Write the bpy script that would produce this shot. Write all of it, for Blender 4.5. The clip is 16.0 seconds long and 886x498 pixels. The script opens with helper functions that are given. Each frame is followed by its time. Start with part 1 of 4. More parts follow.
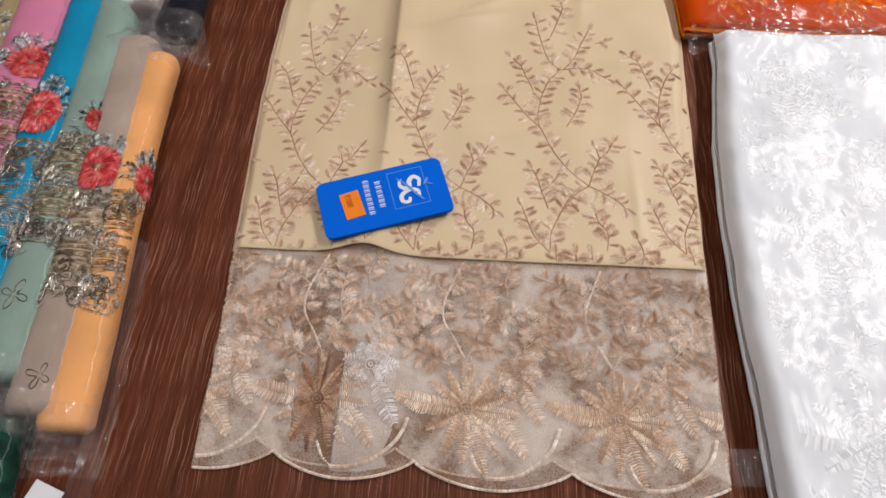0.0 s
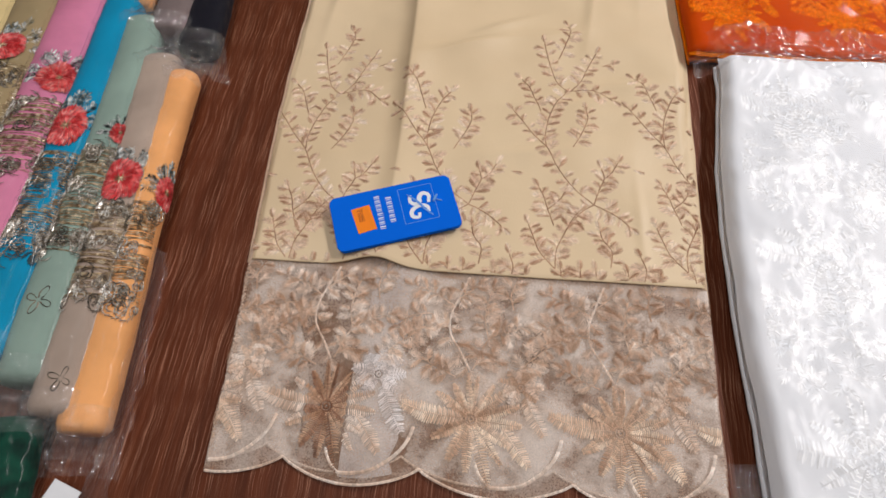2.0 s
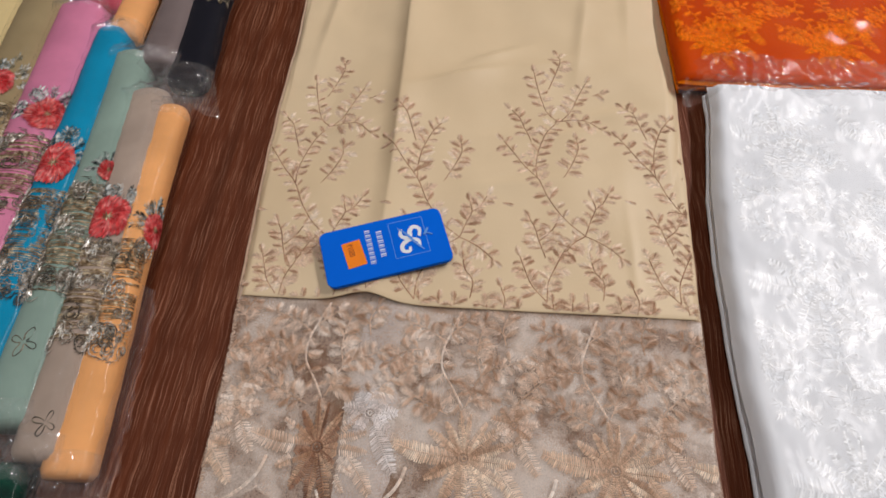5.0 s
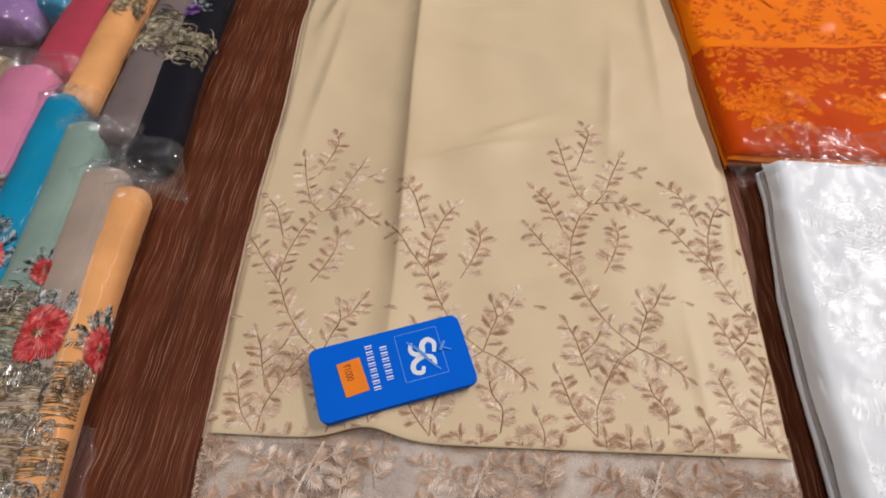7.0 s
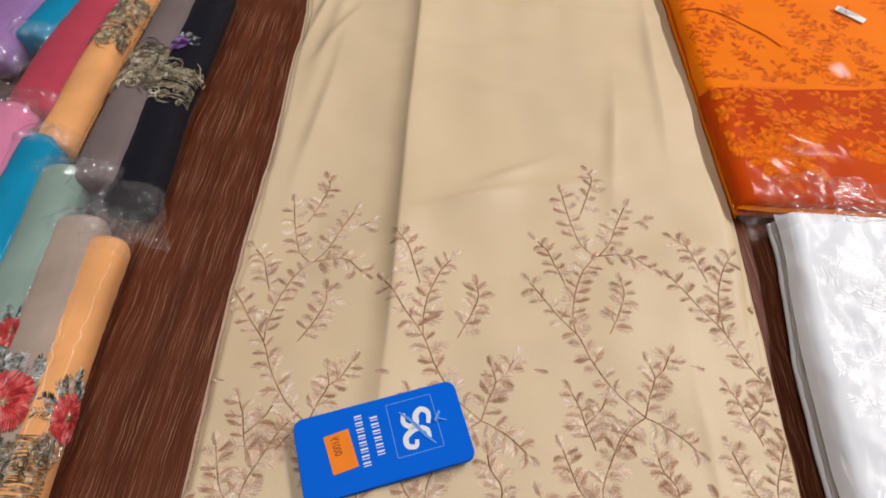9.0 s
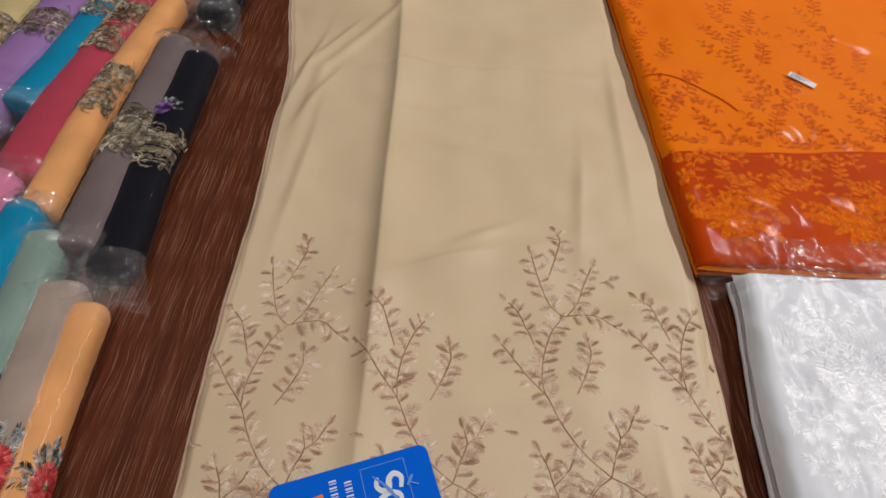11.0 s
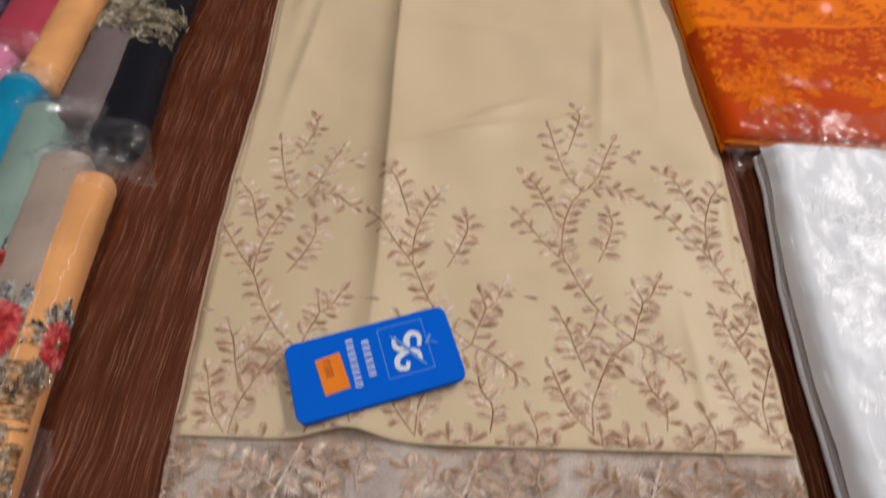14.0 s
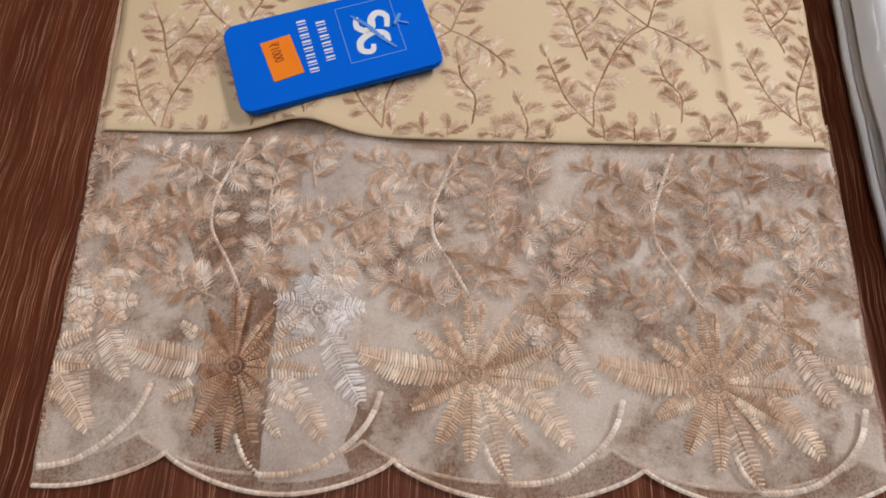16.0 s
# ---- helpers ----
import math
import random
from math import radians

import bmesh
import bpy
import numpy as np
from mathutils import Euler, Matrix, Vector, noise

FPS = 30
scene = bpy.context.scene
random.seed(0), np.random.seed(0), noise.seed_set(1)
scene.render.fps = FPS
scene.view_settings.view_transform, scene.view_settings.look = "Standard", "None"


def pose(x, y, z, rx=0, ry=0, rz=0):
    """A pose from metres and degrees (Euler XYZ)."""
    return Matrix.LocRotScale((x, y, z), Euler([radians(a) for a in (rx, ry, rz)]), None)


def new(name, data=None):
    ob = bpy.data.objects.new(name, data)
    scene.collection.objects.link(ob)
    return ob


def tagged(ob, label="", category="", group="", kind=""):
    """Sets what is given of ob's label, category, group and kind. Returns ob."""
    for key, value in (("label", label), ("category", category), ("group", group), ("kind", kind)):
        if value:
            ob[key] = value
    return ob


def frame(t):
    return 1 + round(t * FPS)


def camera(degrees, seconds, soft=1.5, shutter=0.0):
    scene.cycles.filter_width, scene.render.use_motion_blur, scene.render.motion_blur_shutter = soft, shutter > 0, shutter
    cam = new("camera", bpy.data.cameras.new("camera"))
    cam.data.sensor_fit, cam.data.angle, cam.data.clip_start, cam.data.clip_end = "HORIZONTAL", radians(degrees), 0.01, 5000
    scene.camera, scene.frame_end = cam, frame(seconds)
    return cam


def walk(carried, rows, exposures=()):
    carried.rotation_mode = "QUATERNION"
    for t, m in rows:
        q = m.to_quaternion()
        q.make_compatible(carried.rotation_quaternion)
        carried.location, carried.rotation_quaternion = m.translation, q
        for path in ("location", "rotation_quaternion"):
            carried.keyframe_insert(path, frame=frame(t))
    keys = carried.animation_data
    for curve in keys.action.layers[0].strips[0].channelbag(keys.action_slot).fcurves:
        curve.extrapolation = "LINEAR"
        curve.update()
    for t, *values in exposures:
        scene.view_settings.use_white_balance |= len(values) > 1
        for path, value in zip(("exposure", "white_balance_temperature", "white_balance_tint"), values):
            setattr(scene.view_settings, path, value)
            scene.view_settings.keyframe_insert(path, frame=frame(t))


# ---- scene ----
cam = camera(70.35, 16.0, soft=1.6, shutter=0.35)
# seconds, eye (x, y, z), yaw, pitch, roll; the table's top is z = 0
ROWS = [
    (0.0, -0.0043, -0.0918, 0.3982, 5.24, -62.70, -1.06),
    (0.5, -0.0053, -0.0920, 0.3991, 5.76, -62.69, -1.28),
    (1.0, -0.0077, -0.0924, 0.4057, 6.38, -62.23, -1.38),
    (1.5, -0.0057, -0.0964, 0.4086, 6.53, -61.68, -1.44),
    (2.0, -0.0028, -0.0980, 0.4102, 6.97, -61.35, -1.60),
    (2.5, -0.0037, -0.0996, 0.4110, 7.85, -61.03, -1.97),
    (3.0, -0.0026, -0.0966, 0.4140, 8.24, -61.11, -2.65),
    (5.3, 0.0014, -0.0787, 0.4136, 5.29, -59.26, -1.21),
    (5.5, 0.0068, -0.0724, 0.4200, 2.99, -56.39, 0.34),
    (6.0, 0.0004, -0.0623, 0.4079, 2.34, -53.14, 0.28),
    (6.5, -0.0144, -0.0361, 0.3837, 3.09, -52.85, 0.35),
    (7.0, -0.0300, -0.0089, 0.3566, 3.04, -55.02, 0.49),
    (7.5, -0.0389, 0.0074, 0.3372, 3.97, -57.68, 0.17),
    (8.0, -0.0373, 0.0137, 0.3325, 2.65, -57.12, 1.03),
    (8.5, -0.0369, 0.0190, 0.3418, 2.37, -55.72, 1.75),
    (9.0, -0.0331, 0.0289, 0.3542, 2.25, -54.09, 1.55),
    (9.5, -0.0315, 0.0281, 0.3670, 2.87, -52.30, 0.76),
    (10.0, -0.0301, 0.0237, 0.3775, 2.58, -50.91, 0.91),
    (10.2, -0.0275, 0.0293, 0.3780, 0.92, -50.76, 2.52),
    (12.3, -0.0270, 0.0373, 0.3892, -0.59, -51.42, 3.06),
    (12.5, -0.0263, 0.0346, 0.3914, 0.60, -51.33, 1.93),
    (13.0, -0.0239, 0.0318, 0.3926, 0.76, -50.86, 2.12),
    (13.5, -0.0268, 0.0278, 0.3792, 0.44, -51.82, 2.33),
    (14.0, -0.0314, 0.0023, 0.3361, 0.44, -55.72, 2.41),
    (14.5, -0.0216, -0.0158, 0.2962, 1.23, -63.25, 1.59),
    (15.0, -0.0163, -0.0201, 0.2743, -1.63, -66.74, 3.82),
    (15.5, -0.0065, -0.0258, 0.2551, -1.46, -69.12, 3.18),
    (16.0, -0.0154, -0.0379, 0.2529, -0.87, -70.18, 3.03),
]
EXPOSURE = [(0.0, 0.09), (3.0, 0.09), (6.0, -0.10), (7.5, 0.03), (9.0, 0.09), (10.0, -0.15), (12.5, -0.34), (13.5, -0.30), (14.5, -0.04), (16.0, 0.02)]
walk(cam, [(t, pose(x, y, z, 0, 0, yaw) @ pose(0, 0, 0, 90 + pitch) @ pose(0, 0, 0, 0, 0, roll))
           for t, x, y, z, yaw, pitch, roll in ROWS], EXPOSURE)

# ---- light ----
world = bpy.data.worlds.new("world")
scene.world = world
world.use_nodes = True
world.node_tree.nodes["Background"].inputs["Color"].default_value = (1.0, 0.94, 0.86, 1)
world.node_tree.nodes["Background"].inputs["Strength"].default_value = 0.02

CEILING = 1.95
# Unseen lamps, added and placed for the crease shading and film glints.
LAMPS = [(-0.20, -0.35, 0.07, 1.20, 11.0), (-0.75, 0.95, 0.07, 1.20, 4.5), (1.45, 1.25, 0.09, 1.50, 56.0)]
for lx, ly, sx, sy, watts in LAMPS:
    lamp = bpy.data.lights.new("unseen_lamp", "AREA")
    lamp.shape, lamp.size, lamp.size_y, lamp.energy, lamp.color = "RECTANGLE", sx, sy, watts, (1.0, 0.955, 0.945)
    new("unseen_lamp", lamp).matrix_world = pose(lx, ly, CEILING - 0.062)


# ---- materials ----
def nodes_of(name):
    m = bpy.data.materials.new(name)
    m.use_nodes = True
    return m, m.node_tree.nodes, m.node_tree.links, m.node_tree.nodes["Principled BSDF"]


def coords(nodes, links, scale, rot=0.0):
    tc, mp = nodes.new("ShaderNodeTexCoord"), nodes.new("ShaderNodeMapping")
    mp.inputs["Scale"].default_value = scale
    mp.inputs["Rotation"].default_value = (0, 0, rot)
    links.new(tc.outputs["Object"], mp.inputs["Vector"])
    return mp.outputs["Vector"]


def noise_of(nodes, links, vec, scale, detail=3.0, rough=0.55):
    n = nodes.new("ShaderNodeTexNoise")
    n.inputs["Scale"].default_value, n.inputs["Detail"].default_value, n.inputs["Roughness"].default_value = scale, detail, rough
    links.new(vec, n.inputs["Vector"])
    return n.outputs["Fac"]


def ramp_of(nodes, links, fac, stops):
    r = nodes.new("ShaderNodeValToRGB")
    r.color_ramp.elements[0].position, r.color_ramp.elements[1].position = stops[0][0], stops[-1][0]
    r.color_ramp.elements[0].color, r.color_ramp.elements[1].color = (*stops[0][1], 1), (*stops[-1][1], 1)
    for p, c in stops[1:-1]:
        r.color_ramp.elements.new(p).color = (*c, 1)
    links.new(fac, r.inputs["Fac"])
    return r.outputs["Color"]


def mix_of(nodes, links, fac, a, b):
    m = nodes.new("ShaderNodeMix")
    m.data_type = "RGBA"
    links.new(fac, m.inputs["Factor"])
    for plug, v in ((m.inputs[6], a), (m.inputs[7], b)):
        if isinstance(v, tuple):
            plug.default_value = (*v, 1)
        else:
            links.new(v, plug)
    return m.outputs[2]


def bump_of(nodes, links, fac, strength, distance, bsdf):
    b = nodes.new("ShaderNodeBump")
    b.inputs["Strength"].default_value, b.inputs["Distance"].default_value = strength, distance
    links.new(fac, b.inputs["Height"])
    links.new(b.outputs["Normal"], bsdf.inputs["Normal"])
    return b


def cloth(name, dark, light, rough=0.55, sheen=0.2, weave=1400.0, patch=14.0, coat=0.0, spec=0.12, relief=0.0):
    """Woven cloth: two-scale colour, a fine weave as relief."""
    m, n, l, b = nodes_of(name)
    v = coords(n, l, (1, 1, 1))
    big, fine = noise_of(n, l, v, patch, 4), noise_of(n, l, coords(n, l, (weave, weave * 0.35, weave)), 1.0, 1)
    l.new(ramp_of(n, l, big, [(0.3, dark), (0.7, light)]), b.inputs["Base Color"])
    b.inputs["Roughness"].default_value = rough
    b.inputs["Sheen Weight"].default_value = sheen
    b.inputs["Coat Weight"].default_value = coat
    b.inputs["Specular IOR Level"].default_value = spec
    weave_bump = bump_of(n, l, fine, 0.25, 0.0004, b)
    if relief:
        leafy = n.new("ShaderNodeTexVoronoi")
        leafy.feature = "SMOOTH_F1"
        leafy.inputs["Scale"].default_value = 95.0
        l.new(coords(n, l, (1.0, 0.55, 1.0), 0.6), leafy.inputs["Vector"])
        wide = n.new("ShaderNodeBump")
        wide.inputs["Strength"].default_value, wide.inputs["Distance"].default_value = relief, 0.004
        l.new(leafy.outputs["Distance"], wide.inputs["Height"])
        l.new(wide.outputs["Normal"], weave_bump.inputs["Normal"])
    return m


def thread(name, dark, mid, light, scale=130.0, rough=0.38, metal=0.0, spec=0.3):
    """Embroidery thread: colour drifts from leaf to leaf, each stitch a little its own."""
    m, n, l, b = nodes_of(name)
    drift = noise_of(n, l, coords(n, l, (1, 1, 1)), scale, 2)
    geo = n.new("ShaderNodeNewGeometry")
    c = ramp_of(n, l, drift, [(0.36, dark), (0.5, mid), (0.64, light)])
    hs = n.new("ShaderNodeHueSaturation")
    mr = n.new("ShaderNodeMapRange")
    mr.inputs["To Min"].default_value, mr.inputs["To Max"].default_value = 0.75, 1.25
    l.new(geo.outputs["Random Per Island"], mr.inputs["Value"])
    l.new(mr.outputs["Result"], hs.inputs["Value"])
    l.new(c, hs.inputs["Color"])
    l.new(hs.outputs["Color"], b.inputs["Base Color"])
    b.inputs["Roughness"].default_value, b.inputs["Metallic"].default_value = rough, metal
    b.inputs["Sheen Weight"].default_value = 0.05
    b.inputs["Specular IOR Level"].default_value = spec
    return m


def plain(name, colour, rough=0.5, metal=0.0, vary=0.08, scale=40.0, spec=0.4):
    m, n, l, b = nodes_of(name)
    lo, hi = tuple(max(c * (1 - vary), 0) for c in colour), tuple(min(c * (1 + vary), 1) for c in colour)
    l.new(ramp_of(n, l, noise_of(n, l, coords(n, l, (1, 1, 1)), scale, 4), [(0.3, lo), (0.7, hi)]), b.inputs["Base Color"])
    b.inputs["Roughness"].default_value, b.inputs["Metallic"].default_value = rough, metal
    b.inputs["Specular IOR Level"].default_value = spec
    return m


def film_material(name="clear_film", haze=0.004, crinkle=0.15, crease=30.0, shine=0.0048, gloss_rough=0.12, tint=(0.985, 0.988, 0.99), calm=0.15):
    """Thin clear plastic: see-through, with sharp gloss on its creases."""
    m, n, l, b = nodes_of(name)
    n.remove(b)
    out = n["Material Output"]
    clear, gloss, milk = n.new("ShaderNodeBsdfTransparent"), n.new("ShaderNodeBsdfGlossy"), n.new("ShaderNodeBsdfDiffuse")
    clear.inputs["Color"].default_value = (*tint, 1)
    gloss.inputs["Roughness"].default_value = gloss_rough
    milk.inputs["Color"].default_value = (0.8, 0.8, 0.82, 1)
    v = coords(n, l, (1, 1, 1))
    soft, fine = noise_of(n, l, coords(n, l, (1.0, 0.45, 1.0), 0.5), crease, 1.5, 0.5), noise_of(n, l, v, 90.0, 2, 0.5)
    ridge = n.new("ShaderNodeMath")
    ridge.operation = "PINGPONG"
    ridge.inputs[1].default_value = 0.16
    l.new(soft, ridge.inputs[0])
    gather = n.new("ShaderNodeMapRange")
    gather.inputs["From Min"].default_value, gather.inputs["From Max"].default_value = 0.42, 0.68
    gather.inputs["To Min"].default_value, gather.inputs["To Max"].default_value = calm, 1.0
    l.new(noise_of(n, l, v, crease * 0.55, 1.0), gather.inputs["Value"])
    crumple = n.new("ShaderNodeMath")
    crumple.operation = "MULTIPLY"
    l.new(ridge.outputs[0], crumple.inputs[0])
    l.new(gather.outputs[0], crumple.inputs[1])
    both = n.new("ShaderNodeMath")
    both.operation = "MULTIPLY_ADD"
    l.new(fine, both.inputs[0])
    both.inputs[1].default_value = 0.05
    l.new(crumple.outputs[0], both.inputs[2])
    fac = both.outputs[0]
    bp = n.new("ShaderNodeBump")
    bp.inputs["Strength"].default_value, bp.inputs["Distance"].default_value = crinkle, 0.02
    l.new(fac, bp.inputs["Height"])
    lw, pw, fr = n.new("ShaderNodeLayerWeight"), n.new("ShaderNodeMath"), n.new("ShaderNodeMath")
    lw.inputs["Blend"].default_value = 0.5
    pw.operation, fr.operation = "POWER", "MULTIPLY_ADD"
    pw.inputs[1].default_value, fr.inputs[1].default_value, fr.inputs[2].default_value = 4.0, 0.35, shine
    l.new(lw.outputs["Facing"], pw.inputs[0])
    l.new(pw.outputs[0], fr.inputs[0])
    for node in (gloss, lw):
        l.new(bp.outputs["Normal"], node.inputs["Normal"])
    a, c = n.new("ShaderNodeMixShader"), n.new("ShaderNodeMixShader")
    a.inputs["Fac"].default_value = haze
    l.new(clear.outputs[0], a.inputs[1]), l.new(milk.outputs[0], a.inputs[2])
    l.new(fr.outputs[0], c.inputs["Fac"])
    l.new(a.outputs[0], c.inputs[1]), l.new(gloss.outputs[0], c.inputs[2])
    l.new(c.outputs[0], out.inputs["Surface"])
    return m


def lace_material(name, low, high, thin, thick, patch=22.0, fade=(0.36, 0.64)):
    """Sheer organza: how much shows through drifts with the layers folded beneath."""
    m, n, l, b = nodes_of(name)
    v = coords(n, l, (1, 1, 1))
    big, net = noise_of(n, l, v, patch, 6, 0.62), noise_of(n, l, v, 900.0, 1)
    l.new(ramp_of(n, l, big, [(0.36, low), (0.62, high)]), b.inputs["Base Color"])
    mr = n.new("ShaderNodeMapRange")
    mr.inputs["From Min"].default_value, mr.inputs["From Max"].default_value = fade
    mr.inputs["To Min"].default_value, mr.inputs["To Max"].default_value = thin, thick
    l.new(big, mr.inputs["Value"])
    mul = n.new("ShaderNodeMath")
    mul.operation = "MULTIPLY_ADD"
    l.new(net, mul.inputs[0])
    mul.inputs[1].default_value = 0.6
    sub = n.new("ShaderNodeMath")
    sub.operation = "ADD"
    sub.inputs[1].default_value = -0.30
    l.new(mr.outputs[0], sub.inputs[0])
    l.new(sub.outputs[0], mul.inputs[2])
    l.new(mul.outputs[0], b.inputs["Alpha"])
    b.inputs["Roughness"].default_value, b.inputs["Sheen Weight"].default_value = 0.5, 0.05
    bump_of(n, l, net, 0.4, 0.0005, b)
    return m


def wood_material():
    m, n, l, b = nodes_of("walnut_laminate")
    base = noise_of(n, l, coords(n, l, (90, 3.0, 1)), 1.0, 8, 0.72)
    wav = coords(n, l, (1, 1, 1))
    warp = n.new("ShaderNodeVectorMath")
    warp.operation = "MULTIPLY_ADD"
    wn = n.new("ShaderNodeTexNoise")
    wn.inputs["Scale"].default_value, wn.inputs["Detail"].default_value = 24.0, 3
    l.new(wav, wn.inputs["Vector"])
    l.new(wn.outputs["Color"], warp.inputs[0])
    warp.inputs[1].default_value = (0.0072, 0.0, 0.0)
    l.new(wav, warp.inputs[2])
    mp = n.new("ShaderNodeMapping")
    mp.inputs["Scale"].default_value = (2300, 16, 1)
    l.new(warp.outputs[0], mp.inputs["Vector"])
    streak = noise_of(n, l, mp.outputs["Vector"], 1.0, 3, 0.6)
    c1 = ramp_of(n, l, base, [(0.3, (0.058, 0.0145, 0.0056)), (0.55, (0.106, 0.0268, 0.0102)), (0.75, (0.148, 0.042, 0.0165))])
    f = ramp_of(n, l, streak, [(0.52, (0, 0, 0)), (0.60, (0.22, 0.22, 0.22)), (0.68, (0.95, 0.95, 0.95))])
    l.new(mix_of(n, l, f, c1, (0.48, 0.24, 0.15)), b.inputs["Base Color"])
    b.inputs["Roughness"].default_value = 0.42
    b.inputs["Specular IOR Level"].default_value = 0.10
    bump_of(n, l, streak, 0.25, 0.0004, b)
    return m


WOOD = wood_material()
BEIGE = cloth("beige_satin", (0.68, 0.525, 0.33), (0.75, 0.595, 0.39), rough=0.46, sheen=0.05, patch=7.0, spec=0.35)
BEIGE_EDGE = cloth("beige_edge", (0.55, 0.36, 0.25), (0.66, 0.47, 0.33), rough=0.6)
LACE = lace_material("sheer_beige_organza", (0.54, 0.335, 0.205), (0.76, 0.63, 0.535), 0.28, 0.54, 34.0)
LACE_LOW = lace_material("milky_lower_organza", (0.64, 0.53, 0.45), (0.80, 0.77, 0.745), 0.12, 0.95, 28.0, (0.41, 0.53))
# Bluish white puts the light caught by the fold into the colour.
LACE_LIT = lace_material("lit_organza_pleat", (0.70, 0.66, 0.66), (0.80, 0.78, 0.79), 0.55, 0.85, 40.0)
LEAF_DARK = thread("brown_leaf_thread", (0.39, 0.222, 0.132), (0.53, 0.335, 0.222), (0.665, 0.48, 0.342), scale=80.0)
LEAF_PALE = thread("pinkish_leaf_thread", (0.58, 0.395, 0.28), (0.73, 0.545, 0.405), (0.86, 0.715, 0.575), scale=80.0)
PALE_DIM = thread("dim_pink_beige_thread", (0.48, 0.31, 0.21), (0.64, 0.46, 0.34), (0.78, 0.62, 0.50), scale=45.0)
# Deep brown paints the shaded reverse of the fold on pale thread.
SHADED_THREAD = thread("shaded_strip_thread", (0.20, 0.095, 0.055), (0.32, 0.165, 0.10), (0.44, 0.26, 0.17), scale=60.0)
EDGE_THREAD = thread("pinkish_edge_thread", (0.50, 0.32, 0.23), (0.60, 0.42, 0.31), (0.70, 0.52, 0.40), scale=60.0)
PALE_THREAD = thread("pale_pink_beige_thread", (0.64, 0.475, 0.37), (0.78, 0.635, 0.53), (0.89, 0.79, 0.71), scale=45.0)
STEM_THREAD = thread("dark_brown_thread", (0.24, 0.105, 0.055), (0.34, 0.17, 0.098), (0.48, 0.28, 0.18), scale=60.0)
LILY_THREAD = thread("pale_lily_thread", (0.58, 0.50, 0.46), (0.72, 0.65, 0.62), (0.82, 0.78, 0.77), scale=60.0)
FILM = film_material()
SOFT_FILM = film_material("soft_clear_film", 0.006, 0.30, 26.0, 0.008, 0.20)
THIN_FILM = film_material("thin_clear_film", 0.001, 0.10, 22.0, 0.0030, 0.10)
MOUTH_FILM = film_material("bag_mouth_film", 0.04, 0.45, 42.0, 0.09, 0.13, calm=0.6)
HEAVY_FILM = film_material("crumpled_film", 0.04, 0.36, 60.0, 0.075, 0.08, calm=0.6)
WHITE = cloth("white_brocade", (0.76, 0.785, 0.83), (0.82, 0.84, 0.875), rough=0.45, sheen=0.05, patch=35.0, relief=0.3)
WHITE_THREAD = thread("white_thread", (0.77, 0.80, 0.845), (0.82, 0.84, 0.87), (0.86, 0.875, 0.90), rough=0.3)
ORANGE = cloth("orange_cotton", (0.87, 0.176, 0.0005), (0.92, 0.218, 0.0005), rough=0.6, sheen=0.0, patch=9.0, spec=0.06)
ORANGE_BAND = cloth("deep_orange_organza", (0.52, 0.046, 0.0), (0.61, 0.070, 0.0), rough=0.6, sheen=0.0, patch=20.0, spec=0.06)
ORANGE_THREAD = thread("orange_thread", (0.78, 0.130, 0.001), (0.85, 0.165, 0.001), (0.91, 0.21, 0.003), rough=0.6, spec=0.05)
RUST_THREAD = thread("rust_thread", (0.52, 0.065, 0.001), (0.62, 0.09, 0.001), (0.72, 0.125, 0.002), rough=0.6, spec=0.05)
GOLD = thread("antique_gold_thread", (0.20, 0.125, 0.06), (0.46, 0.33, 0.19), (0.80, 0.69, 0.50), scale=220.0, rough=0.3, metal=0.25)
RED = thread("red_silk_thread", (0.42, 0.018, 0.02), (0.62, 0.05, 0.055), (0.75, 0.16, 0.15), scale=180.0)
ROSE_PINK = thread("rose_pink_thread", (0.56, 0.07, 0.07), (0.68, 0.15, 0.14), (0.80, 0.30, 0.27), scale=180.0)
LEAF_WHITE = thread("white_green_leaf_thread", (0.10, 0.13, 0.13), (0.40, 0.43, 0.42), (0.74, 0.76, 0.74), scale=240.0)
SILVER = thread("tarnished_silver_cord", (0.22, 0.18, 0.14), (0.52, 0.47, 0.40), (0.84, 0.82, 0.77), scale=300.0, rough=0.25, metal=0.3)
TEAL = thread("dark_teal_thread", (0.010, 0.022, 0.025), (0.03, 0.05, 0.05), (0.45, 0.48, 0.46), scale=240.0)
DARK = thread("charcoal_thread", (0.04, 0.035, 0.028), (0.11, 0.09, 0.065), (0.26, 0.22, 0.16))
CREAM = thread("cream_thread", (0.20, 0.15, 0.08), (0.50, 0.42, 0.28), (0.72, 0.66, 0.52), scale=200.0)
PURPLE = thread("purple_thread", (0.07, 0.02, 0.12), (0.17, 0.06, 0.28), (0.35, 0.2, 0.5), scale=180.0)
TAG_BLUE = plain("royal_blue_card", (0.0, 0.135, 0.76), rough=0.5, vary=0.03, spec=0.06)
TAG_WHITE = plain("white_print", (0.80, 0.84, 0.90), rough=0.45, vary=0.04)
TAG_LINE = plain("pale_blue_print", (0.12, 0.32, 0.82), rough=0.45, vary=0.04)
PIN = plain("clear_blue_plastic", (0.15, 0.36, 0.78), rough=0.25)
STICKER = plain("fluorescent_orange_paper", (0.95, 0.24, 0.0), rough=0.55, vary=0.05)
INK = plain("red_brown_ink", (0.28, 0.05, 0.01), rough=0.6)
PAPER = plain("white_paper", (0.78, 0.80, 0.83), rough=0.6, vary=0.05)
INK_GREY = plain("grey_ink", (0.25, 0.26, 0.30), rough=0.6)
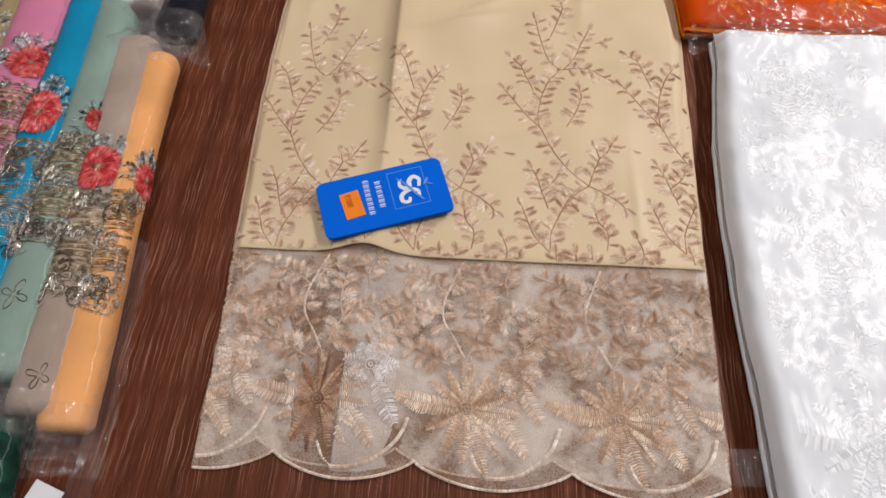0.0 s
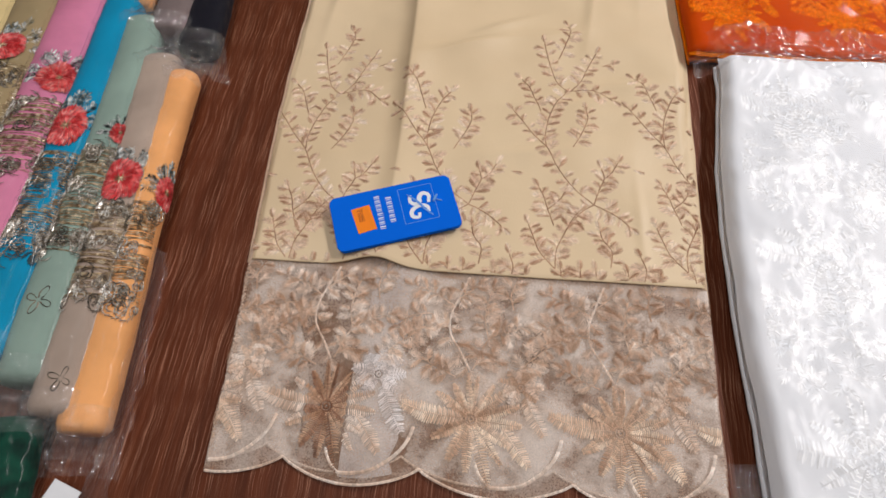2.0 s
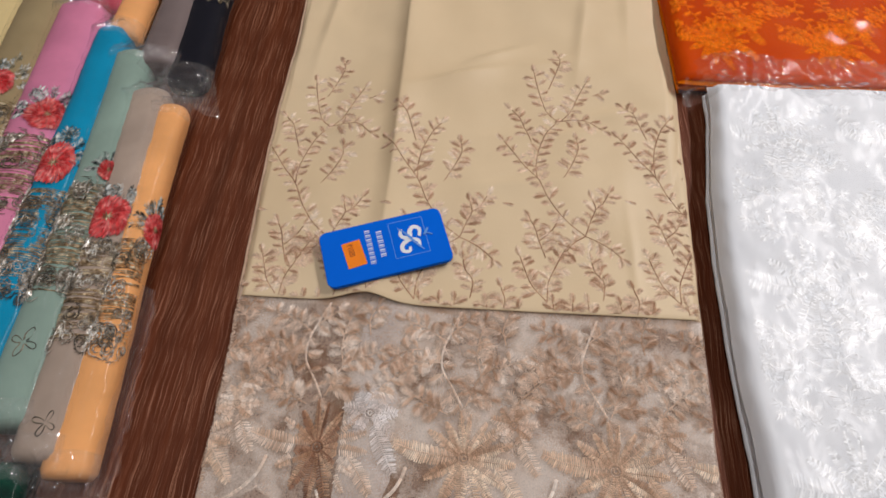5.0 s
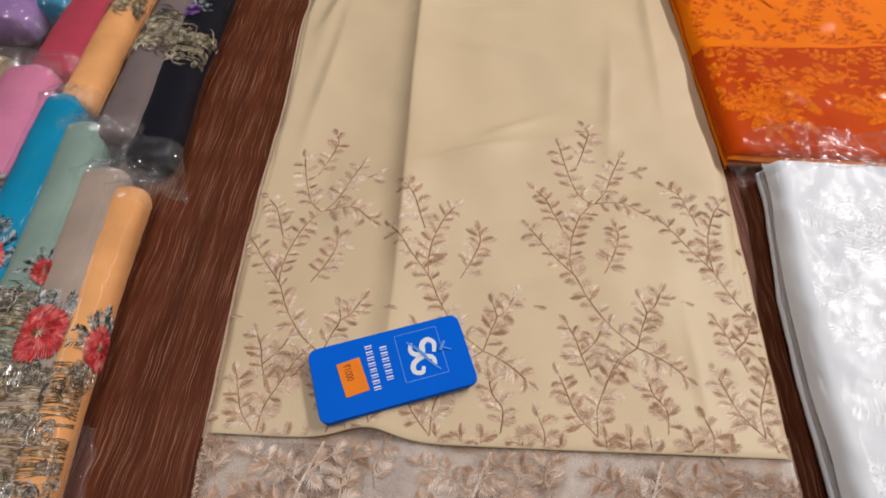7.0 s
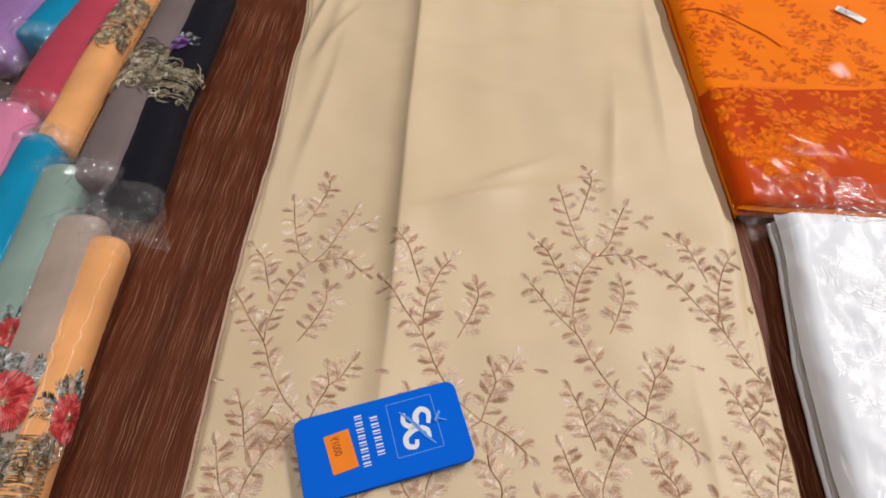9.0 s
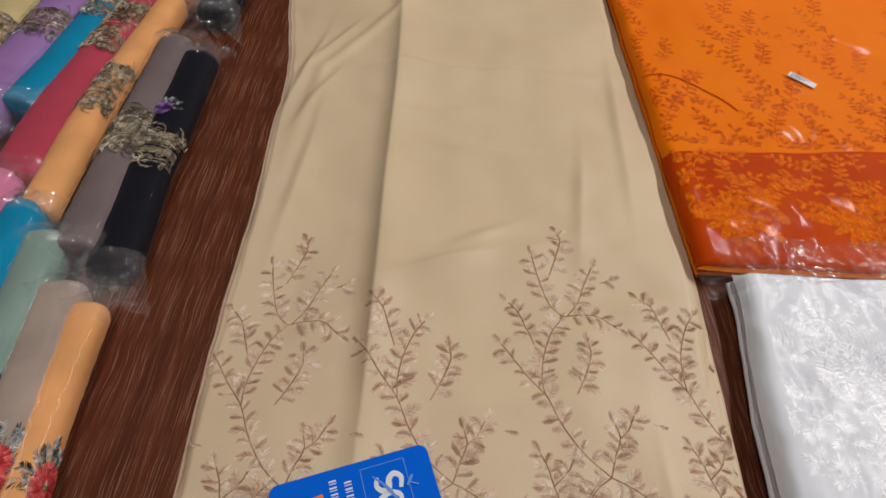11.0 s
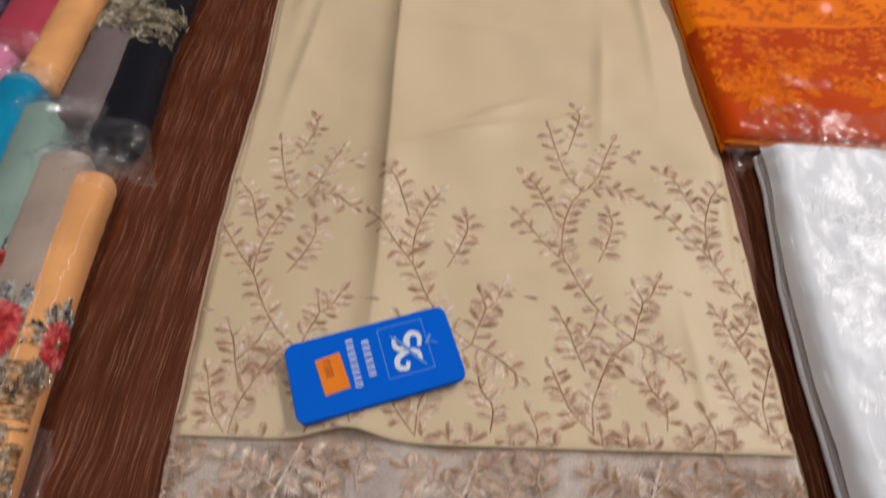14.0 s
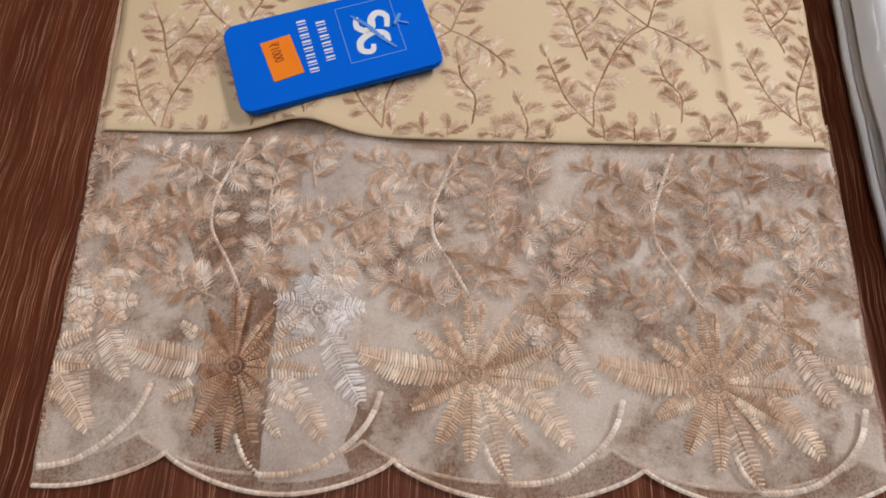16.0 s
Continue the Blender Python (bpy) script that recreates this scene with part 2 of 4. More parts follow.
# Unseen walls and ceiling, darkened so film reflects less and shade deepens.
WALL = plain("dimmed_wall_paint", (0.22, 0.19, 0.16), rough=0.8, vary=0.04, scale=3.0)
CEIL = plain("dimmed_ceiling_paint", (0.36, 0.355, 0.34), rough=0.85, vary=0.03, scale=3.0)
FLOOR = plain("pale_floor_tile", (0.45, 0.42, 0.38), rough=0.35, vary=0.08, scale=6.0)
HOUSING = plain("white_enamel", (0.78, 0.78, 0.77), rough=0.4, vary=0.03)


# ---- building blocks ----
def mesh_of(name, vf, material, smooth=True):
    me = bpy.data.meshes.new(name)
    me.from_pydata([tuple(v) for v in vf[0]], [], vf[1])
    me.materials.append(material)
    if smooth:
        me.polygons.foreach_set("use_smooth", [True] * len(me.polygons))
    me.update()
    return me


def thing(name, label, category, group="", kind="", at=(0, 0, 0)):
    ob = new(name)
    ob.location = at
    ob.empty_display_size = 0.02
    return tagged(ob, label, category, group, kind)


def part(name, vf, material, parent, label="", smooth=True):
    ob = new(name, mesh_of(name, vf, material, smooth))
    ob.parent = parent
    if parent is not None:
        ob.matrix_parent_inverse = Matrix.Translation(-parent.location)
    return tagged(ob, label)


def box(x0, x1, y0, y1, z0, z1, r=0.0):
    """A box with its upper edges bevelled by r."""
    v = [(x0, y0, z0), (x1, y0, z0), (x1, y1, z0), (x0, y1, z0),
         (x0, y0, z1 - r), (x1, y0, z1 - r), (x1, y1, z1 - r), (x0, y1, z1 - r),
         (x0 + r, y0 + r, z1), (x1 - r, y0 + r, z1), (x1 - r, y1 - r, z1), (x0 + r, y1 - r, z1)]
    f = [(3, 2, 1, 0), (8, 9, 10, 11)]
    for i in range(4):
        j = (i + 1) % 4
        f += [(i, j, 4 + j, 4 + i), (4 + i, 4 + j, 8 + j, 8 + i)]
    return v, f


def sheet(nx, ny, fun):
    v = [fun(i / nx, j / ny) for j in range(ny + 1) for i in range(nx + 1)]
    f = [(j * (nx + 1) + i, j * (nx + 1) + i + 1, (j + 1) * (nx + 1) + i + 1, (j + 1) * (nx + 1) + i)
         for j in range(ny) for i in range(nx)]
    return v, f


def thick(vf, d):
    """The sheet with an underside d below it and a rim."""
    v, f = vf
    n, rim = len(v), {}
    for q in f:
        for a, b in zip(q, q[1:] + q[:1]):
            rim[(a, b)] = None if (b, a) in rim else True
            if (b, a) in rim:
                rim.pop((b, a)), rim.pop((a, b))
    low = [(x, y, z - d) for x, y, z in v]
    g = list(f) + [tuple(n + i for i in reversed(q)) for q in f] + [(b, a, n + a, n + b) for a, b in rim]
    return list(v) + low, g


def stitched(name, threads, mats, parent, label=""):
    """Links gathered stitches as one part, in one thread or in a darker and a paler one."""
    ob = part(name, threads.out(), mats[0], parent, label, smooth=False)
    if len(mats) > 1:
        ob.data.materials.append(mats[1])
        ob.data.polygons.foreach_set("material_index", threads.shades)
    return ob


def join(*many):
    v, f = [], []
    for a, b in many:
        k = len(v)
        v += list(a)
        f += [tuple(i + k for i in q) for q in b]
    return v, f


def wrinkle(x, y, scale, seed, sharp=False):
    n = noise.noise(Vector((x * scale, y * scale, seed)))
    return 1 - 2 * abs(n) if sharp else n


def smooth_line(pts, step):
    """A Catmull-Rom line through the points, sampled about every step."""
    p = [Vector(q) for q in pts]
    p = [2 * p[0] - p[1]] + p + [2 * p[-1] - p[-2]]
    out = []
    for a, b, c, d in zip(p, p[1:], p[2:], p[3:]):
        n = max(2, int((c - b).length / step))
        for i in range(n):
            t = i / n
            out.append(0.5 * (2 * b + (c - a) * t + (2 * a - 5 * b + 4 * c - d) * t * t + (3 * b - a - 3 * c + d) * t ** 3))
    return out + [p[-2]]


class Threads:
    """Gathers stitches; lay(x, y) gives the cloth's height, or lay is a map from (u, v) to a place and a normal."""

    def __init__(self, lay, lift=0.0004, inside=None):
        self.v, self.f, self.lay, self.lift, self.inside, self.flat = [], [], lay, lift, inside, 0.42
        self.shades, self.shade = [], 0

    def put(self, p, h):
        if self.inside is None:
            q, n = self.lay(p[0], p[1])
            return q + n * h
        return Vector((p[0], p[1], self.lay(p[0], p[1]) + h))

    def stitch(self, a, b, w, h):
        a, b = Vector(a[:2]), Vector(b[:2])
        h *= self.flat
        if self.inside and not (self.inside(*a) and self.inside(*b)):
            return
        d = b - a
        if d.length < 1e-6:
            return
        s = Vector((-d.y, d.x)).normalized() * w
        k, m = len(self.v), (a + b) / 2
        self.v += [self.put(a + s * 0.6, 0), self.put(a - s * 0.6, 0), self.put(m + s, 0), self.put(m - s, 0), self.put(b + s * 0.6, 0), self.put(b - s * 0.6, 0),
                   self.put(a, h * 0.5), self.put(m, h), self.put(b, h * 0.5)]
        self.f += [(k, k + 2, k + 7, k + 6), (k + 2, k + 4, k + 8, k + 7), (k + 6, k + 7, k + 3, k + 1), (k + 7, k + 8, k + 5, k + 3),
                   (k, k + 6, k + 1), (k + 4, k + 5, k + 8)]
        self.shades += [self.shade] * 6

    def leaf(self, base, ang, length, width, n=6, one_side=0, w=None, h=0.0005, bow=0.0, slant=1.0):
        step = length / n
        w = w or step * 0.32
        rib = [Vector(base[:2]) + Vector((math.cos(ang + bow * t * 0.5), math.sin(ang + bow * t * 0.5))) * length * t for t in (0, 0.33, 0.66, 1.0)]
        for a, b in zip(rib, rib[1:]):
            self.stitch(a, b, w * 0.8, h * 1.2)
        dark_side = random.choice((1, -1, 0))
        for i in range(n):
            t = (i + 0.5) / n
            a = ang + bow * t
            d, s = Vector((math.cos(a), math.sin(a))), Vector((-math.sin(a), math.cos(a)))
            m = Vector(base[:2]) + Vector((math.cos(ang + bow * t * 0.5), math.sin(ang + bow * t * 0.5))) * length * t
            prof = width * (math.sin(math.pi * (0.12 + 0.8 * t)) ** 0.7)
            for side in (1, -1):
                if one_side and side != one_side:
                    continue
                self.shade = 0 if side == dark_side else 1
                e = m + d * (step * 1.5 + prof * 0.35) * slant * random.uniform(0.7, 1.3) + s * side * prof * random.uniform(0.85, 1.1)
                self.stitch(m, e, w, h)
        self.shade = 0

    def fan(self, base, ang, length, fat, n=9, bow=0.0, h=0.0006):
        """A feathered leaf: stitches spread from the rib like a shell, round at the tip, one half often darker."""
        o = Vector(base[:2])
        w = length / n * 0.27
        dark_side = random.choice((1, -1, 1, -1, 0))

        def spot(along, across):
            a = ang + bow * along * 0.6
            return o + Vector((math.cos(a), math.sin(a))) * length * along + Vector((-math.sin(a), math.cos(a))) * length * across
        self.shade = 0 if dark_side else 1
        for a, b in ((0, 0.22), (0.22, 0.44), (0.44, 0.66)):
            self.stitch(spot(a, 0), spot(b, 0), w * 1.4, h * 1.4)
        for i in range(n):
            p = math.pi * (0.86 - 0.84 * (i + 0.5) / n)
            m = spot(0.66 * (1 - p / math.pi), 0)
            for side in (1, -1):
                self.shade = 0 if side == dark_side else 1
                far = random.uniform(0.88, 1.08) * (0.85 if side == dark_side else 1.05)
                self.stitch(m, spot(0.54 + 0.46 * far * math.cos(p), side * fat * far * math.sin(p)), w, h)
        self.shade = 0

    def cord(self, pts, w=0.00045, h=0.0006, step=0.0022):
        line = smooth_line([Vector((*p[:2], 0)) for p in pts], step)
        for a, b in zip(line, line[1:]):
            d = (b - a) * 0.35
            o = Vector((-d.y, d.x, 0)) * 0.5
            self.stitch(a - d * 0.3 + o, b + d * 0.3 - o, w, h)
        return line

    def sprig(self, pts, count, size, fat=0.40, n=6, stem=None):
        line = (stem or self).cord(pts, step=0.0018)
        if not count:
            return
        total = len(line) - 1
        count = int(count * 1.25 + 0.5)
        for i in range(count):
            t = 0.12 + 0.88 * (i + 0.4) / count
            k = min(int(t * total), total - 1)
            p, d = line[k], line[k + 1] - line[k]
            a = math.atan2(d.y, d.x) + (1 if i % 2 else -1) * random.uniform(0.55, 1.0)
            s = size * random.uniform(0.75, 1.2) * (1.0 - 0.2 * t)
            q = p + Vector((math.cos(a), math.sin(a), 0)) * s * 0.04
            turn = 1 if i % 2 else -1
            self.fan(q, a, s, fat * random.uniform(0.85, 1.12), n, bow=turn * random.uniform(0.2, 0.9))
        d = line[-1] - line[-2]
        self.fan(line[-1], math.atan2(d.y, d.x), size * 0.8, fat * 0.9, n)

    def ring(self, c, r, n=12, w=0.0005, h=0.0007):
        pts = [(c[0] + r * math.cos(6.2832 * i / n), c[1] + r * math.sin(6.2832 * i / n)) for i in range(n + 1)]
        for a, b in zip(pts, pts[1:]):
            self.stitch(a, b, w, h)

    def out(self):
        return self.v, self.f


# ---- the room and the table ----
def room():
    s = 2.4
    tagged(part("floor", box(-s, s, -s, s, -0.80, -0.75), FLOOR, None), "pale tiled shop floor under the table", "floor", kind="structure")
    tagged(part("ceiling", box(-s, s, -s, s, CEILING, CEILING + 0.05), CEIL, None), "plain ceiling with light panels, unseen, toned dark to cut reflections", "ceiling", kind="structure")
    for name, b in (("wall_north", (-s, s, s, s + 0.1)), ("wall_south", (-s, s, -s - 0.1, -s)), ("wall_east", (s, s + 0.1, -s, s)), ("wall_west", (-s - 0.1, -s, -s, s))):
        tagged(part(name, box(*b, -0.75, CEILING), WALL, None, smooth=False), "plain shop wall, unseen, toned dark to cut fill light", "wall", kind="structure")
    # Housings for the added lamps, out of view.
    for lx, ly, sx, sy, _ in LAMPS:
        lt = thing("added_ceiling_light", "flat white ceiling light panel, unseen, added to light the table", "ceiling light", "ceiling light panels", at=(lx, ly, CEILING))
        part("housing", box(lx - sx / 2 - 0.02, lx + sx / 2 + 0.02, ly - sy / 2 - 0.02, ly + sy / 2 + 0.02, CEILING - 0.05, CEILING - 0.001), HOUSING, lt, smooth=False)
        part("diffuser", box(lx - sx / 2, lx + sx / 2, ly - sy / 2, ly + sy / 2, CEILING - 0.056, CEILING - 0.051), TAG_WHITE, lt, smooth=False)


def table():
    t = thing("table", "dark walnut-brown table with fine light wood grain", "table", at=(0, 0.4, -0.75))
    part("tabletop", box(-0.95, 0.95, -0.55, 1.35, -0.03, 0.0, 0.002), WOOD, t, smooth=False)
    for x in (-0.88, 0.88):
        for y in (-0.48, 1.28):
            part("leg", box(x - 0.03, x + 0.03, y - 0.03, y + 0.03, -0.75, -0.03), WOOD, t, smooth=False)


# ---- the beige garment ----
def ease(a, b, t):
    t = min(max((t - a) / (b - a), 0), 1)
    return t * t * (3 - 2 * t)


def left_edge(y):
    return -0.164 - 0.016 * ease(-0.05, 0.30, y) - 0.006 * ease(0.35, 0.50, y) - 0.030 * ease(0.52, 0.74, y) + 0.0012 * wrinkle(0, y, 40, 3.1)


def right_edge(y):
    return 0.159 + 0.006 * ease(0.0, 0.40, y) - 0.019 * ease(0.44, 0.74, y) + 0.0010 * wrinkle(0, y, 35, 9.7)


# pressed and puckered folds: place, slant in degrees, half length, breadth, height
FOLDS = [(-0.025, 0.322, 22, 0.035, 0.006, 0.0040), (0.005, 0.352, 30, 0.030, 0.006, 0.0034), (0.050, 0.345, 14, 0.030, 0.007, 0.0022), (0.0, 0.566, 1, 0.120, 0.005, 0.0026),
         (0.005, 0.452, -3, 0.050, 0.006, 0.0022), (-0.030, 0.500, 8, 0.040, 0.006, 0.0018), (0.060, 0.268, 6, 0.040, 0.006, 0.0016), (0.112, 0.292, 4, 0.030, 0.006, 0.0016),
         (-0.150, 0.600, 62, 0.040, 0.005, 0.0036), (-0.170, 0.560, 80, 0.060, 0.005, 0.0030), (-0.150, 0.520, 70, 0.040, 0.006, 0.0030), (-0.115, 0.262, 20, 0.022, 0.005, 0.0018),
         (0.085, 0.400, 84, 0.060, 0.006, 0.0020), (0.130, 0.500, 88, 0.090, 0.006, 0.0022), (-0.150, 0.420, 86, 0.080, 0.006, 0.0022), (0.030, 0.215, 10, 0.035, 0.005, 0.0012)]


def cloth_z(x, y):
    """Height of the garment's face: a long ridge pressed in by folding, cross folds and soft puckers."""
    z = 0.0062
    c = x + 0.073 + 0.006 * ease(0.20, 0.50, y) + 0.008 * ease(0.50, 0.75, y)
    rise = 0.0036 + 0.0056 * ease(0.17, 0.27, y) - 0.0020 * ease(0.48, 0.66, y)
    z += rise * (math.exp(c / 0.0085) if c < 0 else 0.75 * math.exp(-(c / 0.021) ** 1.6) + 0.25 * math.exp(-c / 0.06))
    z += 0.0040 * math.exp(-c / 0.08 if c > 0 else c / 0.05) - 0.0015
    z -= 0.0008 * math.exp(-((c + 0.012) / 0.010) ** 2) - 0.020 * min(c + 0.004, 0)
    e = x - (-0.165 + 0.10 * (y - 0.45) + 0.5 * max(y - 0.56, 0))
    z += 0.0034 * math.exp(-(e / 0.007) ** 2) * ease(0.36, 0.60, y)
    z += 0.0011 * math.exp(-((x - 0.118 + 0.04 * (y - 0.1)) / 0.004) ** 2) * (1 - ease(0.12, 0.24, y))
    for px, py, tilt, long, broad, tall in FOLDS:
        a = math.radians(tilt)
        s, d = (x - px) * math.cos(a) + (y - py) * math.sin(a), (y - py) * math.cos(a) - (x - px) * math.sin(a)
        if abs(s) < 2.5 * long and abs(d) < 14 * broad:
            z += 1.5 * tall * math.exp(-(s / long) ** 2) * (math.exp(d / broad * 0.4) if d < 0 else math.exp(-(d / broad) ** 2 * 0.9))
    z += 0.0042 * wrinkle(x, y, 12, 1.7) + 0.0012 * wrinkle(x, y, 34, 5.3)
    low = 1 - ease(0.0, 0.045, y - hem_y(x))
    z += low * (0.0068 + 0.0030 * math.exp(-((x + 0.077) / 0.020) ** 2) + 0.25 * (z - 0.0068) - z)
    z -= 0.0034 * (1 - ease(0.0, 0.012, right_edge(y) - x)) * ease(0.12, 0.22, y)
    return max(z, 0.0024)


def hem_y(x):
    return 0.1025 + 0.022 * (x + 0.03) * (1 if x > -0.03 else 0.35) + 0.0065 * math.exp(-((x + 0.077) / 0.020) ** 2)


def face(u, v):
    y0 = hem_y(-0.168 + u * 0.33)
    y = y0 + (0.95 - y0) * v ** 1.15
    lo, hi = left_edge(y), right_edge(y)
    x = lo + (hi - lo) * u
    z = cloth_z(x, y)
    side = min(x - lo, hi - x)
    z = max(0.0015, z - 0.0030 * (1 - ease(0.0, 0.005, side)))
    return x, y, z - 0.0006 * (1 - ease(0.0, 0.003, y - y0))


LACE_Z = 0.0042


def scallop_y(x):
    """The lace's lower rim: rounded scallops of one repeat, meeting in points."""
    t = ((x + 0.0300) / (0.0955 if x > -0.03 else 0.0860)) % 1.0
    return -0.0330 - 0.0135 * math.sin(math.pi * t) ** 0.75


def lace_z(x, y):
    return LACE_Z + 0.0008 * wrinkle(x, y, 30, 8.8) + 0.0005 * wrinkle(x, y, 90, 2.2) + 0.0016 * math.exp(-((x + 0.060) / 0.014) ** 2) - 0.0022 * (1 - ease(0.0, 0.02, y - scallop_y(x)))


def on_face(x, y):
    return hem_y(x) + 0.001 < y and left_edge(y) + 0.001 < x < right_edge(y) - 0.001


def on_lace(x, y):
    return scallop_y(x) + 0.001 < y < hem_y(x) + 0.002 and left_edge(y) + 0.0005 < x < right_edge(y) - 0.0005


# one repeat of the embroidery, in millimetres from the big flower's heart; stems and how many leaves each bears
BUSH = [(((-34, 286), (-43, 295), (-49, 312), (-53, 327), (-55, 337)), 9), (((-42, 321), (-36, 339), (-32, 354), (-34, 361)), 7),
        (((-31, 287), (-23, 298), (-17, 314), (-10, 330)), 9), (((-34, 286), (-22, 288), (-9, 287), (3, 278)), 6), (((-4, 317), (2, 320)), 1)]
VINE = [(((-14, 173), (-29, 186), (-42, 205), (-51, 224), (-63, 239), (-73, 253), (-79, 261)), 17), (((-56, 261), (-61, 274), (-66, 287), (-73, 295)), 7),
        (((-51, 224), (-52, 236), (-50, 253), (-44, 271), (-37, 282)), 11), (((-30, 225), (-23, 240), (-18, 255), (-19, 264)), 9),
        (((-14, 173), (-10, 186), (-6, 197), (-8, 206)), 7), (((-6, 197), (0, 203), (5, 213)), 4), (((-14, 173), (-7, 170), (3, 164), (12, 156)), 7),
        (((-14, 173), (-23, 166), (-29, 158)), 5), (((-44, 152), (-49, 166), (-52, 177), (-56, 185)), 8), (((-49, 166), (-40, 175), (-36, 183)), 4)]
FOOT = [(((-43, 114), (-54, 127), (-59, 139), (-63, 150)), 9), (((-43, 114), (-42, 130), (-37, 143), (-31, 156), (-25, 165)), 11),
        (((-3, 118), (-2, 132), (-8, 141), (-10, 149)), 9), (((-38, 106), (-39, 113)), 2), (((-25, 106), (-25, 114)), 3), (((-13, 106), (-14, 114)), 2),
        (((11, 106), (9, 114)), 3), (((20, 107), (22, 118), (19, 128)), 4), (((30, 106), (31, 112)), 2)]
BORDER = [(((-8, 99), (-15, 83), (-19, 70), (-18, 57), (-10, 44), (-3, 32)), 9), (((-18, 78), (-31, 86), (-46, 91)), 7), (((-18, 62), (-30, 62), (-40, 58)), 6),
          (((-15, 83), (-8, 89), (-2, 95)), 4), (((-1, 33), (5, 49), (8, 55)), 4), (((8, 55), (5, 68), (6, 81), (9, 93)), 9), (((8, 55), (15, 60), (23, 62), (31, 66)), 7),
          (((1, 36), (7, 40), (13, 40)), 4), (((28, 28), (33, 38), (40, 45), (50, 54), (58, 61)), 10), (((-33, 71), (-45, 68), (-54, 60)), 6), (((-12, 27), (-24, 32), (-36, 38)), 6),
          (((24, 78), (22, 90), (26, 101)), 4)]


def sprigs(name, parent, mats, stems, x0, y0, lay, inside, size, fat=0.33, n=7, scale=1.0, flat=0.42, stem_mat=None):
    for pts, count in stems:
        th = Threads(lay, inside=inside)
        th.flat = flat
        stem = Threads(lay, inside=inside) if stem_mat else None
        th.sprig([(x0 + scale * x / 1000, y0 + scale * y / 1000) for x, y in pts], count, size, fat, n, stem)
        if stem and stem.v:
            part("stem", stem.out(), stem_mat, parent, smooth=False)
        if th.v:
            stitched(name, th, mats, parent)


def daisy(name, parent, mats, x0, y0, lay, inside, scale=1.0, n=12, flat=0.5):
    """The big open flower of the border, its long side leaf and its broad lower leaf."""
    th = Threads(lay, inside=inside)
    th.flat = flat
    mm = scale / 1000
    for ang, far, wide in ((97, 27, 2.6), (84, 25, 2.4), (120, 22, 3.4), (146, 25, 4.0), (60, 24, 3.0), (42, 31, 4.4), (20, 29, 4.2), (-3, 29, 4.6),
                           (-30, 26, 5.0), (-52, 30, 3.6), (-71, 38, 5.0), (-92, 29, 4.4), (-116, 26, 5.0), (-150, 24, 4.6)):
        a = math.radians(ang)
        th.leaf((x0 + 3.6 * mm * math.cos(a), y0 + 3.6 * mm * math.sin(a)), a, far * mm, wide * 0.86 * mm, int(n * 1.9), w=0.00055 * scale, h=0.0011, slant=0.25)
    th.leaf((x0 - 5 * mm, y0 + 0.5 * mm), math.radians(183), 41 * mm, 6.4 * mm, 34, w=0.00055 * scale, bow=-0.40, slant=0.3)
    th.ring((x0, y0), 3.6 * mm, 16, 0.0009, 0.0018), th.ring((x0, y0), 1.7 * mm, 9, 0.0009, 0.0018)
    broad = Threads(lay, inside=inside)
    broad.flat = flat
    broad.leaf((x0 + 20 * mm, y0 - 4 * mm), math.radians(-48), 28 * mm, 5.4 * mm, 22, w=0.00055 * scale, bow=-0.15, slant=0.5)
    for title, stitches in ((name, th), ("flower_leaf", broad)):
        if stitches.v:
            stitched(title, stitches, mats, parent)


def side_flower(name, parent, mats, x0, y0, lay, inside, scale=1.0, flat=0.5):
    """The small flower beside a big one, with its long hanging leaf."""
    th = Threads(lay, inside=inside)
    th.flat = flat
    mm = scale / 1000
    sx, sy = x0, y0
    for ang, far, wide in ((168, 15, 3.4), (125, 13, 3.6), (85, 14, 3.6), (45, 13, 3.6), (5, 15, 3.4), (-35, 13, 3.4), (205, 12, 3.2), (240, 13, 3.2)):
        a = math.radians(ang)
        th.leaf((sx + 2 * mm * math.cos(a), sy + 2 * mm * math.sin(a)), a, far * 0.86 * mm, wide * 1.1 * mm, 14, w=0.00042 * scale, h=0.0010, slant=0.5)
    th.leaf((sx + 3 * mm, sy - 6 * mm), math.radians(-66), 27 * mm, 5.4 * mm, 24, w=0.00044 * scale, bow=0.15, slant=0.5)
    th.ring((sx, sy), 3.0 * mm, 12, 0.0009, 0.0018), th.ring((sx, sy), 1.2 * mm, 7, 0.0008, 0.0018)
    if th.v:
        stitched(name, th, mats, parent)


